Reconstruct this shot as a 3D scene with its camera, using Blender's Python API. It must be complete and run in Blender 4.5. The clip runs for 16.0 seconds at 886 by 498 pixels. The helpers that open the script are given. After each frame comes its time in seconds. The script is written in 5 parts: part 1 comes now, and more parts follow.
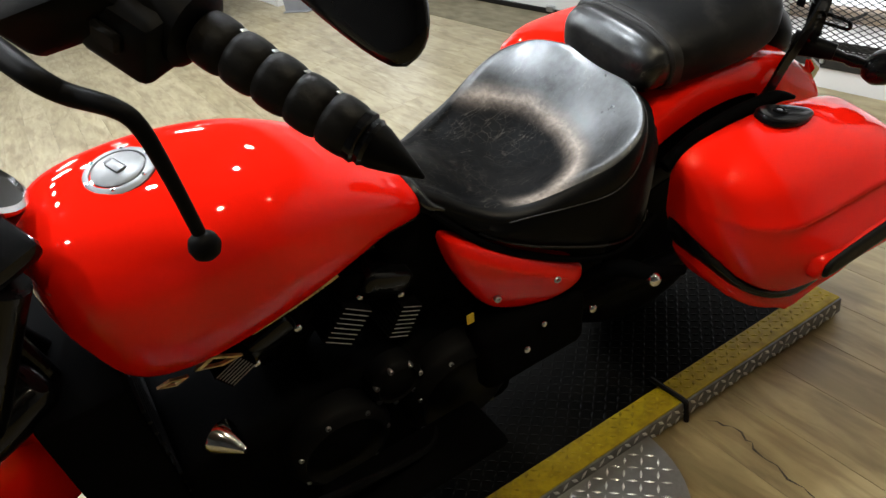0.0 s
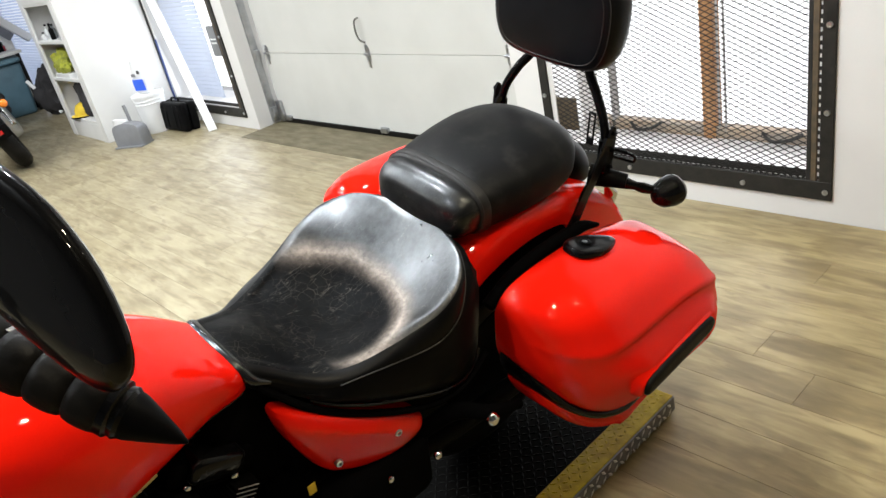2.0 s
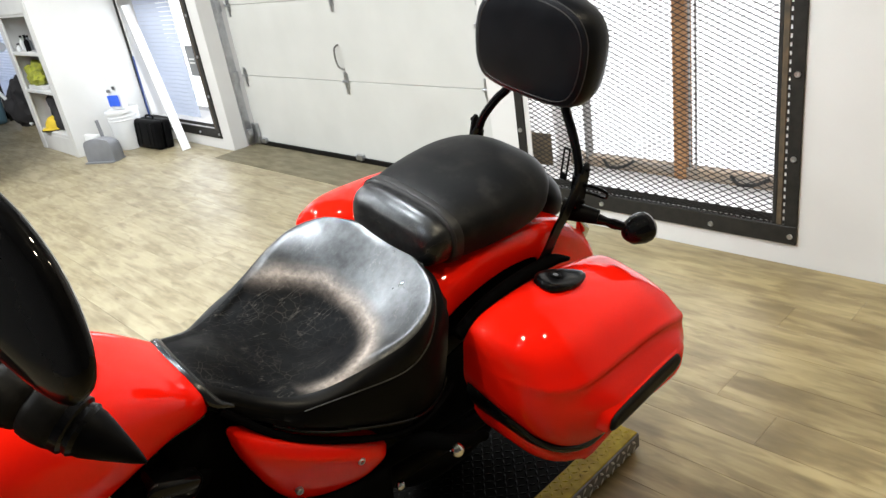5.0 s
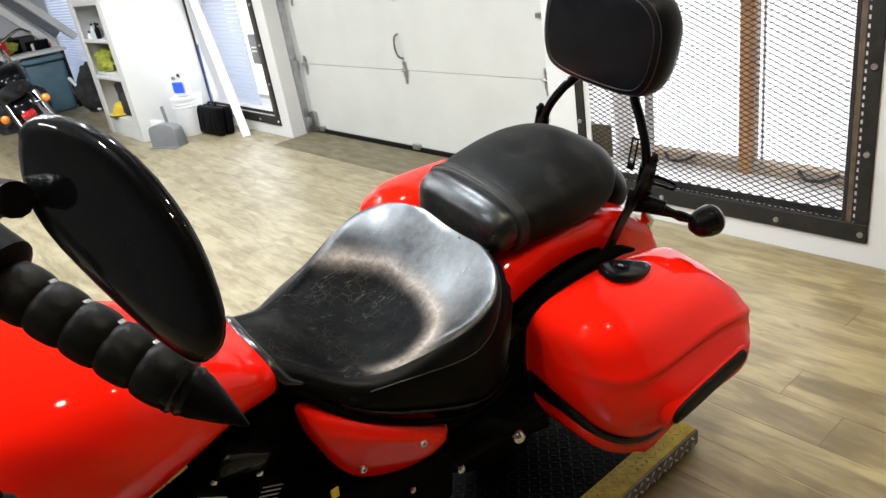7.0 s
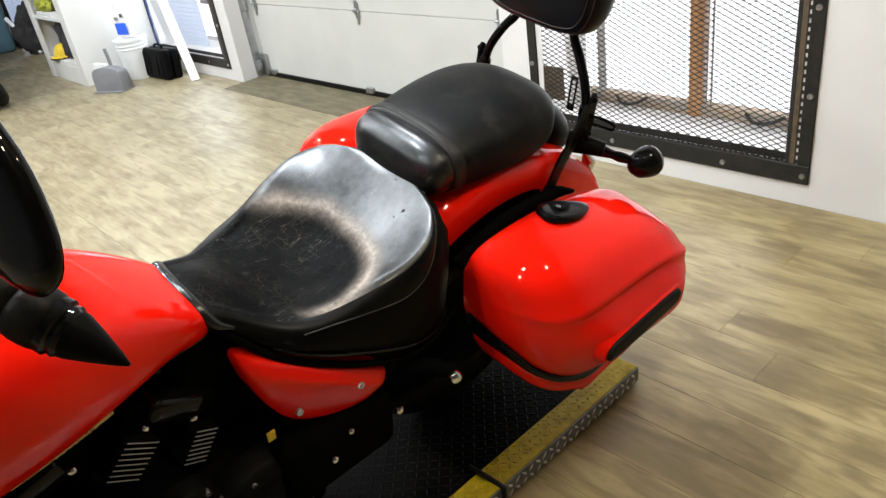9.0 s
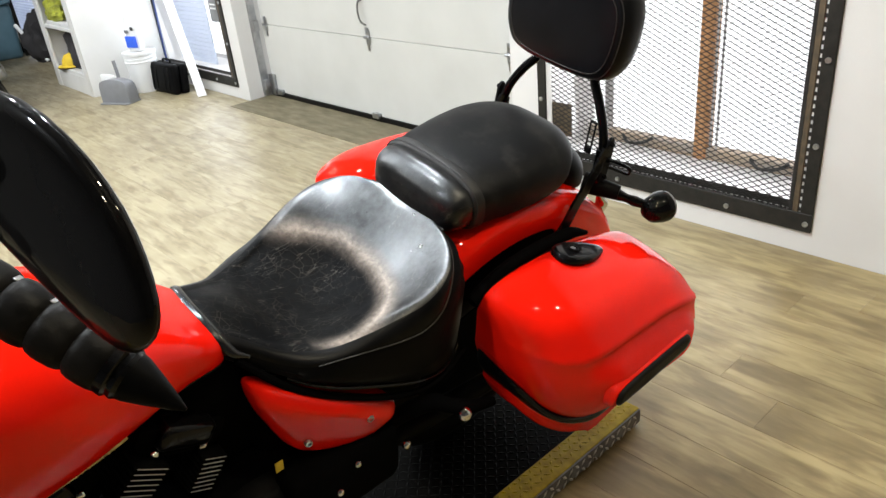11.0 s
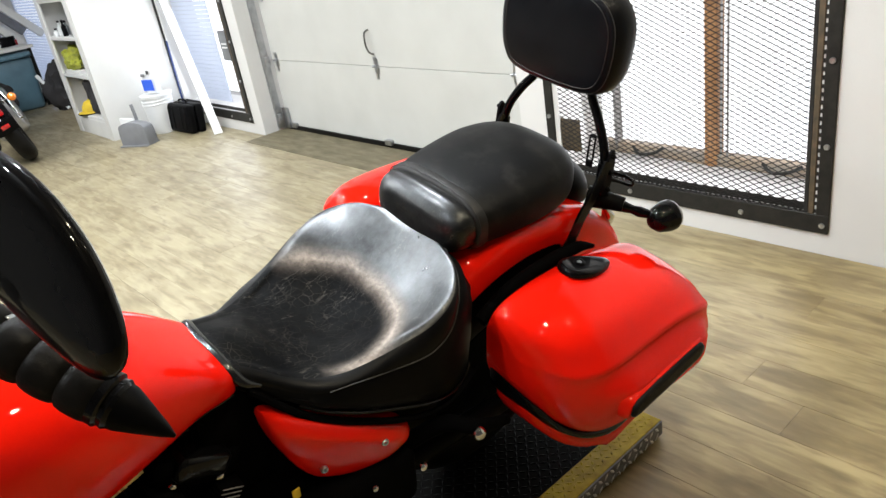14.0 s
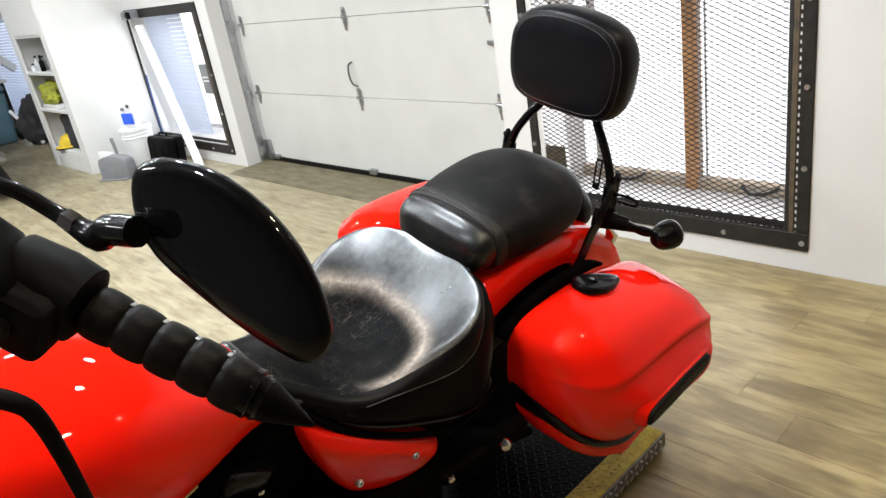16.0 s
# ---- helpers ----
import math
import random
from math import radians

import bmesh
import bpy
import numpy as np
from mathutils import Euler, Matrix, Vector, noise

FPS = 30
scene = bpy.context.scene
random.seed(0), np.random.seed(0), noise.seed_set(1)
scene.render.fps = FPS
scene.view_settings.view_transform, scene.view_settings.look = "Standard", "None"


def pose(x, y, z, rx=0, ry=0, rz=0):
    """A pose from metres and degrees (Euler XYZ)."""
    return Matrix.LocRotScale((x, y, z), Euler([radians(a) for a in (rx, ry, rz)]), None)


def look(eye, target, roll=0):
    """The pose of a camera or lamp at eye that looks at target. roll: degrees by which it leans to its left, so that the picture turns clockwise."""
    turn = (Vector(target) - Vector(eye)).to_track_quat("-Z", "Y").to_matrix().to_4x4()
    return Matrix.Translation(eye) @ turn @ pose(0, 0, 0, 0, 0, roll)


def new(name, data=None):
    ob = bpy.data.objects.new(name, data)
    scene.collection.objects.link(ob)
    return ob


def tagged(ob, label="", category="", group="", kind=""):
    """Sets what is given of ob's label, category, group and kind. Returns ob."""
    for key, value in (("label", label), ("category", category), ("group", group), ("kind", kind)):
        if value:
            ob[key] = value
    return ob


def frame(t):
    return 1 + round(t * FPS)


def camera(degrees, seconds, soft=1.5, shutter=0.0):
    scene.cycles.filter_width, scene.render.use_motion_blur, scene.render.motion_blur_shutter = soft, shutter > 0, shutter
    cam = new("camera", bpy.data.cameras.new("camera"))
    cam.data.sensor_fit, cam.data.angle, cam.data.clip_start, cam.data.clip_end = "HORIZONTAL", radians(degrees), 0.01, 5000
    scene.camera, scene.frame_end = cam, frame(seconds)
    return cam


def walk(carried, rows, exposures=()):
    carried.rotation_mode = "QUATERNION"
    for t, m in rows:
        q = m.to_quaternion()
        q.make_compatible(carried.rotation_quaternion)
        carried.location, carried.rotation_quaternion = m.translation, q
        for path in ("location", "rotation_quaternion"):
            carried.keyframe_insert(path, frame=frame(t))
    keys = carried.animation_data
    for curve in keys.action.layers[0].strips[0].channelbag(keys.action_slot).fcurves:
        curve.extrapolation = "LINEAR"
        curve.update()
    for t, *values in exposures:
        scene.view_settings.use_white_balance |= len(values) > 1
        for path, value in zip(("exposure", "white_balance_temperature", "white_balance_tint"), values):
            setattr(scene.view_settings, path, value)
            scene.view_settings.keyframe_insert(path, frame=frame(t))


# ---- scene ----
cam = camera(62.5, 16.0)
PATH = [
    (0, (0.259, -0.106, 1.34), (-1.299, 0.602, 0.306), -12.7),
    (0.5, (0.273, -0.049, 1.351), (-1.192, 0.834, 0.315), -12.5),
    (1, (0.27, -0.018, 1.402), (-1.123, 1.072, 0.469), -10.3),
    (1.5, (0.265, -0.002, 1.406), (-1.137, 1.1, 0.5), -13.2),
    (2, (0.271, -0.008, 1.411), (-1.15, 1.103, 0.546), -12.7),
    (2.5, (0.284, -0.023, 1.41), (-1.095, 1.128, 0.53), -9.8),
    (3, (0.291, -0.026, 1.415), (-1.066, 1.151, 0.535), -9.5),
    (3.5, (0.285, -0.015, 1.427), (-1.105, 1.177, 0.622), -9.7),
    (4, (0.273, -0.012, 1.42), (-1.117, 1.183, 0.62), -9.6),
    (6.5, (0.267, -0.008, 1.405), (-1.114, 1.185, 0.587), -8.0),
    (7, (0.257, -0.042, 1.408), (-1.211, 1.052, 0.601), -9.5),
    (7.5, (0.259, -0.073, 1.399), (-1.212, 0.992, 0.563), -10.0),
    (8, (0.282, -0.05, 1.401), (-1.179, 1.031, 0.566), -10.0),
    (8.5, (0.28, -0.013, 1.377), (-1.085, 1.091, 0.42), -8.6),
    (9, (0.285, -0.001, 1.387), (-1.081, 1.11, 0.437), -9.0),
    (9.5, (0.275, -0.029, 1.413), (-1.066, 1.155, 0.518), -6.0),
    (12, (0.251, -0.03, 1.417), (-1.161, 1.073, 0.529), -7.5),
    (12.5, (0.253, -0.02, 1.416), (-1.186, 1.062, 0.546), -9.2),
    (13, (0.281, -0.031, 1.42), (-1.164, 1.062, 0.572), -8.7),
    (13.5, (0.28, -0.013, 1.406), (-1.118, 1.096, 0.504), -9.0),
    (14, (0.287, -0.013, 1.415), (-1.14, 1.115, 0.585), -9.7),
    (14.5, (0.291, 0.0, 1.405), (-1.094, 1.153, 0.536), -9.8),
    (15, (0.273, -0.004, 1.403), (-1.108, 1.129, 0.504), -9.0),
    (15.5, (0.249, -0.023, 1.407), (-1.129, 1.113, 0.507), -8.2),
    (16, (0.269, -0.136, 1.444), (-1.119, 1.081, 0.673), -9.7),
]
walk(cam, [(t, look(eye, target, roll)) for t, eye, target, roll in PATH],
     exposures=[(0, -0.3), (0.4, -0.12), (0.9, 0.0), (16, 0.0)])
# ==== body of the place

# ---------------------------------------------------------------- light
SUN_UP, SUN_ROUND = radians(38), radians(20)
world = bpy.data.worlds.new("sky")
scene.world = world
world.use_nodes = True
_n = world.node_tree.nodes
_sky = _n.new("ShaderNodeTexSky")
_sky.sky_type, _sky.sun_disc, _sky.sun_elevation, _sky.sun_rotation = "NISHITA", False, SUN_UP, SUN_ROUND
_n["Background"].inputs[1].default_value = 0.12
world.node_tree.links.new(_sky.outputs[0], _n["Background"].inputs[0])


def area(name, at, target, sx, sy, watts, colour=(1, 1, 1)):
    data = bpy.data.lights.new(name, "AREA")
    data.shape, data.size, data.size_y, data.energy, data.color = "RECTANGLE", sx, sy, watts, colour
    ob = new(name, data)
    ob.matrix_world = look(at, target)
    return ob


CEIL = 2.95
# daylight that comes in by the two screened windows
area("window_light_near", (-1.40, 2.80, 0.75), (-1.40, 0.0, 0.50), 1.2, 1.0, 10, (0.93, 0.97, 1.0))
area("window_light_far", (-5.95, 2.66, 0.72), (-5.95, 0.0, 0.40), 1.2, 1.0, 9, (0.93, 0.97, 1.0))
# one added long panel, large round lamps over the open floor, and small spots
PANELS = [(-3.0, -2.4, 0.16), (-4.3, -0.75, 0.28), (-6.3, -0.75, 0.28), (-8.2, -0.75, 0.28), (-5.0, 1.2, 0.28)]
for lx, ly, wide in PANELS:
    warm = lx > -4
    pl = area("panel_light", (lx, ly, CEIL - 0.05), (lx, ly, 0), 1.15, wide, 50 if warm else 58, (1.0, 0.985, 0.95) if warm else (0.95, 0.98, 1.0))
    if wide == 0.28:
        pl.data.shape, pl.data.size = "DISK", 0.46
LAMPS = [(-7.2, 0.25, 12), (-5.0, 0.25, 12), (-2.8, 0.25, 12), (-7.2, 1.75, 12), (-2.8, 1.75, 12), (0.35, 0.9, 20), (0.75, -0.35, 15), (-1.45, 0.20, 48), (-1.45, 1.15, 48), (0.6, 2.0, 11), (-0.8, -1.3, 34)]
# two rows of spots over the lift's far side
LAMPS += [(lx, ly, 16) for lx in (-3.5, -2.95, -2.4) for ly in (-0.95, -0.30)]
for lx, ly, watts in LAMPS:
    data = bpy.data.lights.new("ceiling_lamp_light", "AREA")
    data.shape, data.size, data.energy = "DISK", 0.115 if watts != 12 else 0.19, watts
    # warm bulbs over the aisle, cooler ones over the lift and the floor beyond
    data.color = (1.0, 0.87, 0.62) if lx > 0 else (0.91, 0.965, 1.0)
    new("ceiling_lamp_light", data).matrix_world = pose(lx, ly, CEIL - 0.035)


# ---------------------------------------------------------------- materials
def nodes_of(name):
    m = bpy.data.materials.new(name)
    m.use_nodes = True
    return m, m.node_tree.nodes, m.node_tree.links, m.node_tree.nodes["Principled BSDF"]


def mix_rgb(nt, fac, a, b, mode="MIX"):
    x = nt.nodes.new("ShaderNodeMix")
    x.data_type, x.blend_type = "RGBA", mode
    for i, v in ((0, fac), (6, a), (7, b)):
        if hasattr(v, "is_output"):
            nt.links.new(v, x.inputs[i])
        else:
            x.inputs[i].default_value = v if i == 0 else (*v, 1)
    return x.outputs[2]


def ramp(nt, fac, lo, hi, a=0.0, b=1.0):
    r = nt.nodes.new("ShaderNodeMapRange")
    r.inputs[1].default_value, r.inputs[2].default_value, r.inputs[3].default_value, r.inputs[4].default_value = lo, hi, a, b
    nt.links.new(fac, r.inputs[0])
    return r.outputs[0]


def noise_of(nt, scale, detail=4, stretch=(1, 1, 1), rough=0.5, space="Object"):
    co, mp, nz = (nt.nodes.new("ShaderNode" + k) for k in ("TexCoord", "Mapping", "TexNoise"))
    mp.inputs["Scale"].default_value = stretch
    nz.inputs["Scale"].default_value, nz.inputs["Detail"].default_value, nz.inputs["Roughness"].default_value = scale, detail, rough
    nt.links.new(co.outputs[space], mp.inputs[0])
    nt.links.new(mp.outputs[0], nz.inputs[0])
    return nz.outputs[0]


def bump(nt, height, strength, distance, bsdf):
    b = nt.nodes.new("ShaderNodeBump")
    b.inputs["Strength"].default_value, b.inputs["Distance"].default_value = strength, distance
    nt.links.new(height, b.inputs["Height"])
    nt.links.new(b.outputs[0], bsdf.inputs["Normal"])


def surface(name, colour, other=None, rough=(0.4, 0.55), metal=0.0, scale=8, fine=120, relief=0.0, coat=0.0, stretch=(1, 1, 1), spec=0.5):
    """A surface with stains at one scale and grain at another."""
    m, _, _, b = nodes_of(name)
    nt = m.node_tree
    other = other or tuple(c * 0.82 for c in colour)
    big, small = noise_of(nt, scale, 5, stretch), noise_of(nt, fine, 3, stretch)
    col = mix_rgb(nt, ramp(nt, big, 0.35, 0.7), colour, other)
    col = mix_rgb(nt, ramp(nt, small, 0.3, 0.75, 0.0, 0.35), col, other)
    nt.links.new(col, b.inputs["Base Color"])
    nt.links.new(ramp(nt, big, 0.3, 0.7, *rough), b.inputs["Roughness"])
    b.inputs["Metallic"].default_value = metal
    b.inputs["Coat Weight"].default_value = coat
    b.inputs["Coat Roughness"].default_value = 0.02
    b.inputs["Specular IOR Level"].default_value = spec
    if relief:
        bump(nt, small, relief, 0.002, b)
    return m


def red_paint():
    m = surface("red_gloss_paint", (0.80, 0.010, 0.003), (0.72, 0.008, 0.0025), (0.45, 0.5), scale=5, fine=260, coat=0.60, spec=0.0)
    return m


def leather(name, worn, polish=1.0):
    """Black leather: fine pebble, creases, and pale scuffs where it is worn."""
    m, _, links, b = nodes_of(name)
    nt = m.node_tree
    pebble = noise_of(nt, 420, 3)
    warp = noise_of(nt, 14, 4)
    hair = nt.nodes.new("ShaderNodeMath")
    hair.operation = "ABSOLUTE"
    less = nt.nodes.new("ShaderNodeMath")
    less.operation = "SUBTRACT"
    less.inputs[1].default_value = 0.5
    links.new(noise_of(nt, 34, 2, (1.8, 0.32, 1)), less.inputs[0])
    links.new(less.outputs[0], hair.inputs[0])
    line = ramp(nt, hair.outputs[0], 0.0, 0.010, 1.0, 0.0)
    patch = ramp(nt, warp, 0.42, 0.62)
    mul = nt.nodes.new("ShaderNodeMath")
    mul.operation = "MULTIPLY"
    links.new(line, mul.inputs[0])
    links.new(patch, mul.inputs[1])
    col = mix_rgb(nt, ramp(nt, noise_of(nt, 9, 5), 0.4, 0.7, 0.0, 0.8), (0.003, 0.003, 0.0034), (0.007, 0.0068, 0.0066))
    if worn:
        col = mix_rgb(nt, mul.outputs[0], col, (0.058, 0.052, 0.045))
        # a web of fine cracks, broken up in patches
        bend = nt.nodes.new("ShaderNodeVectorMath")
        bend.operation = "MULTIPLY_ADD"
        tangle, place = nt.nodes.new("ShaderNodeTexNoise"), nt.nodes.new("ShaderNodeTexCoord")
        tangle.inputs["Scale"].default_value, tangle.inputs["Detail"].default_value = 30, 3
        links.new(place.outputs["Object"], tangle.inputs[0])
        links.new(tangle.outputs["Color"], bend.inputs[0])
        bend.inputs[1].default_value = (0.010, 0.010, 0.010)
        links.new(place.outputs["Object"], bend.inputs[2])
        web = nt.nodes.new("ShaderNodeTexVoronoi")
        web.feature = "DISTANCE_TO_EDGE"
        web.inputs["Scale"].default_value = 52
        links.new(bend.outputs[0], web.inputs["Vector"])
        crack = nt.nodes.new("ShaderNodeMath")
        crack.operation = "MULTIPLY"
        links.new(ramp(nt, web.outputs["Distance"], 0.0, 0.035, 1.0, 0.0), crack.inputs[0])
        links.new(ramp(nt, noise_of(nt, 16, 5, (1, 1, 1), 0.6), 0.40, 0.62, 0.0, 0.75), crack.inputs[1])
        col = mix_rgb(nt, crack.outputs[0], col, (0.050, 0.044, 0.038))
    else:
        col = mix_rgb(nt, ramp(nt, noise_of(nt, 20, 7, (1, 1, 1), 0.62), 0.50, 0.72, 0.0, 0.6), col, (0.022, 0.0205, 0.019))
    links.new(col, b.inputs["Base Color"])
    rough = ramp(nt, noise_of(nt, 7, 4), 0.3, 0.7, 0.42, 0.56)
    b.inputs["Specular IOR Level"].default_value = 0.12
    if worn:
        co, sep = nt.nodes.new("ShaderNodeTexCoord"), nt.nodes.new("ShaderNodeSeparateXYZ")
        links.new(co.outputs["Object"], sep.inputs[0])
        def calc(op, a, b=None):
            n = nt.nodes.new("ShaderNodeMath")
            n.operation = op
            for i, v in enumerate((a, b)):
                if v is None:
                    continue
                if hasattr(v, "is_output"):
                    links.new(v, n.inputs[i])
                else:
                    n.inputs[i].default_value = v
            return n.outputs[0]
        along_ = calc("DIVIDE", calc("SUBTRACT", sep.outputs[1], 0.558), 0.128)
        across = calc("DIVIDE", sep.outputs[0], 0.165)
        far = calc("SQRT", calc("ADD", calc("MULTIPLY", along_, along_), calc("MULTIPLY", across, across)))
        # dull where the rider sits, rubbed smooth outside the lip of the bowl and behind it
        out = calc("ADD", far, calc("MULTIPLY", calc("SUBTRACT", warp, 0.5), 0.16))
        rubbed = calc("MULTIPLY", ramp(nt, out, 0.94, 1.22), ramp(nt, sep.outputs[1], 0.545, 0.625))
        blur = ramp(nt, noise_of(nt, 30, 7, (1, 0.6, 1), 0.6), 0.3, 0.7, 0.27, 0.37)
        mixr = nt.nodes.new("ShaderNodeMix")
        links.new(rubbed, mixr.inputs[0])
        mixr.inputs[2].default_value = 0.54
        links.new(blur, mixr.inputs[3])
        rough = mixr.outputs[0]
        b.inputs["IOR"].default_value = 1.6
        # bluish tint puts the daylight's colour into the leather's shine
        b.inputs["Specular Tint"].default_value = (0.93, 0.97, 1.0, 1)
        # the lip is worn through to brown, with its pale highlight painted in
        ring = ramp(nt, calc("ABSOLUTE", calc("SUBTRACT", out, 1.03)), 0.0, 0.24, 1.0, 0.0)
        skew = calc("ADD", sep.outputs[1], calc("MULTIPLY", sep.outputs[0], 0.30))
        ring = calc("MULTIPLY", calc("MULTIPLY", ring, ring), ramp(nt, skew, 0.505, 0.575))
        ring = calc("MULTIPLY", ring, ramp(nt, noise_of(nt, 110, 6, (1, 1, 1), 0.65), 0.30, 0.66, 0.42, 0.88))
        ring = calc("MULTIPLY", ring, ramp(nt, noise_of(nt, 12, 3), 0.30, 0.60, 0.55, 1.0))
        links.new(mix_rgb(nt, ring, col, (0.44, 0.375, 0.325)), b.inputs["Base Color"])
        # rubbed in patches, and broken by the cracks
        shine = calc("MULTIPLY", ramp(nt, rubbed, 0.0, 1.0, 0.035, polish), ramp(nt, noise_of(nt, 46, 8, (1, 0.7, 1), 0.65), 0.34, 0.66, 0.62, 1.08))
        links.new(calc("MULTIPLY", shine, ramp(nt, crack.outputs[0], 0.0, 0.6, 1.0, 0.6)), b.inputs["Specular IOR Level"])
    links.new(rough, b.inputs["Roughness"])
    bump(nt, pebble, 0.10 if worn else 0.18, 0.001, b)
    return m


def planks():
    m, _, links, b = nodes_of("laminate_planks")
    nt = m.node_tree
    info = nt.nodes.new("ShaderNodeObjectInfo")
    off = nt.nodes.new("ShaderNodeVectorMath")
    off.operation = "MULTIPLY_ADD"
    co = nt.nodes.new("ShaderNodeTexCoord")
    comb = nt.nodes.new("ShaderNodeCombineXYZ")
    for i in range(3):
        links.new(info.outputs["Random"], comb.inputs[i])
    links.new(comb.outputs[0], off.inputs[0])
    off.inputs[1].default_value = (37, 53, 11)
    links.new(co.outputs["Object"], off.inputs[2])

    def grain(scale, stretch, detail):
        mp, nz = nt.nodes.new("ShaderNodeMapping"), nt.nodes.new("ShaderNodeTexNoise")
        mp.inputs["Scale"].default_value = stretch
        nz.inputs["Scale"].default_value, nz.inputs["Detail"].default_value, nz.inputs["Distortion"].default_value = scale, detail, 0.6
        links.new(off.outputs[0], mp.inputs[0])
        links.new(mp.outputs[0], nz.inputs[0])
        return nz.outputs[0]
    tone = mix_rgb(nt, info.outputs["Random"], (0.335, 0.288, 0.182), (0.265, 0.222, 0.130))
    broad = grain(1.2, (2.4, 9, 1), 6)
    tone = mix_rgb(nt, ramp(nt, broad, 0.44, 0.68, 0, 0.50), tone, (0.130, 0.098, 0.052))
    tone = mix_rgb(nt, ramp(nt, grain(2.2, (2.2, 14, 1), 7), 0.44, 0.68, 0.0, 0.60), tone, (0.42, 0.365, 0.245))
    streak = grain(2.0, (2.6, 13, 1), 7)
    tone = mix_rgb(nt, ramp(nt, streak, 0.50, 0.68, 0.0, 0.55), tone, (0.135, 0.100, 0.052))
    knots = grain(5.0, (1.4, 3.2, 1), 2)
    tone = mix_rgb(nt, ramp(nt, knots, 0.64, 0.80, 0.0, 0.55), tone, (0.10, 0.073, 0.042))
    # large soft stains that run on from plank to plank
    geo, wide_ = nt.nodes.new("ShaderNodeNewGeometry"), nt.nodes.new("ShaderNodeTexNoise")
    wide_.inputs["Scale"].default_value, wide_.inputs["Detail"].default_value, wide_.inputs["Distortion"].default_value = 2.3, 4, 1.2
    links.new(geo.outputs["Position"], wide_.inputs[0])
    tone = mix_rgb(nt, ramp(nt, wide_.outputs[0], 0.46, 0.66, 0.0, 0.30), tone, (0.13, 0.10, 0.055))
    # stained in swirls beside the lift, where a warm light is painted in too
    sep = nt.nodes.new("ShaderNodeSeparateXYZ")
    links.new(geo.outputs["Position"], sep.inputs[0])
    swirl = nt.nodes.new("ShaderNodeTexNoise")
    swirl.inputs["Scale"].default_value, swirl.inputs["Detail"].default_value, swirl.inputs["Distortion"].default_value = 2.4, 8, 0.9
    grainwise = nt.nodes.new("ShaderNodeVectorMath")
    grainwise.operation = "MULTIPLY"
    grainwise.inputs[1].default_value = (1.0, 3.4, 1.0)
    links.new(geo.outputs["Position"], grainwise.inputs[0])
    links.new(grainwise.outputs[0], swirl.inputs[0])
    worn, warm_cast = nt.nodes.new("ShaderNodeMath"), nt.nodes.new("ShaderNodeMath")
    worn.operation = warm_cast.operation = "MULTIPLY"
    near = ramp(nt, sep.outputs[0], -1.9, -0.7)
    links.new(near, worn.inputs[0])
    links.new(ramp(nt, swirl.outputs[0], 0.47, 0.60, 0.0, 0.55), worn.inputs[1])
    links.new(near, warm_cast.inputs[0])
    warm_cast.inputs[1].default_value = 0.75
    # yellow multiply that puts the aisle's warmer light into the colour
    tone = mix_rgb(nt, warm_cast.outputs[0], tone, (1.0, 0.88, 0.58), "MULTIPLY")
    tone = mix_rgb(nt, worn.outputs[0], tone, (0.115, 0.078, 0.030))
    links.new(tone, b.inputs["Base Color"])
    links.new(ramp(nt, broad, 0.3, 0.7, 0.33, 0.46), b.inputs["Roughness"])
    b.inputs["Specular IOR Level"].default_value = 0.55
    bump(nt, grain(3.0, (4, 50, 1), 4), 0.07, 0.001, b)
    return m


def glowing(name, colour, strength):
    m, nodes, links, b = nodes_of(name)
    b.inputs["Base Color"].default_value = (*colour, 1)
    b.inputs["Emission Color"].default_value = (*colour, 1)
    b.inputs["Emission Strength"].default_value = strength
    return m


RED = red_paint()
SLAB = surface("brown_joint", (0.045, 0.034, 0.022), None, (0.6, 0.7))
SEAT = leather("worn_black_leather", True, 0.70)
PADVINYL = surface("smooth_pad_vinyl", (0.0035, 0.0038, 0.0050), (0.006, 0.0064, 0.0080), (0.28, 0.38), spec=0.13, scale=16, fine=380, relief=0.12)
LIP = surface("polished_leather_edge", (0.005, 0.005, 0.0055), (0.008, 0.008, 0.0085), (0.16, 0.26), spec=0.6, scale=40, fine=200, relief=0.1)
BOLSTER = leather("bolster_leather", True, 0.45)
VINYL = leather("black_vinyl", False)
CUSHION = leather("matt_cushion_vinyl", False)
STRAP = surface("grey_black_strap", (0.020, 0.0195, 0.019), (0.011, 0.0105, 0.010), (0.38, 0.5), spec=0.25, scale=40, fine=380, relief=0.15)
# darker copy of the black vinyl, with the seat side's shade in its colour
SKIRT = surface("shaded_side_vinyl", (0.0018, 0.0018, 0.002), (0.0035, 0.0034, 0.0035), (0.42, 0.52), spec=0.06, scale=12, fine=420, relief=0.08)
SHOULDER = surface("smooth_leather_border", (0.0025, 0.0025, 0.0028), (0.005, 0.0049, 0.005), (0.32, 0.44), spec=0.12, scale=22, fine=380, relief=0.1)
PIPE = surface("grey_black_thread", (0.030, 0.028, 0.027), (0.016, 0.015, 0.015), (0.5, 0.6), spec=0.3, scale=60, fine=500)
GLOSS = surface("gloss_black_paint", (0.0022, 0.0022, 0.0025), (0.004, 0.004, 0.0044), (0.3, 0.4), coat=0.4, spec=0.02, scale=6, fine=200)
SATIN = surface("satin_black_metal", (0.0022, 0.0022, 0.0025), (0.0045, 0.0045, 0.0048), (0.40, 0.55), spec=0.05, scale=12, fine=180, relief=0.05)
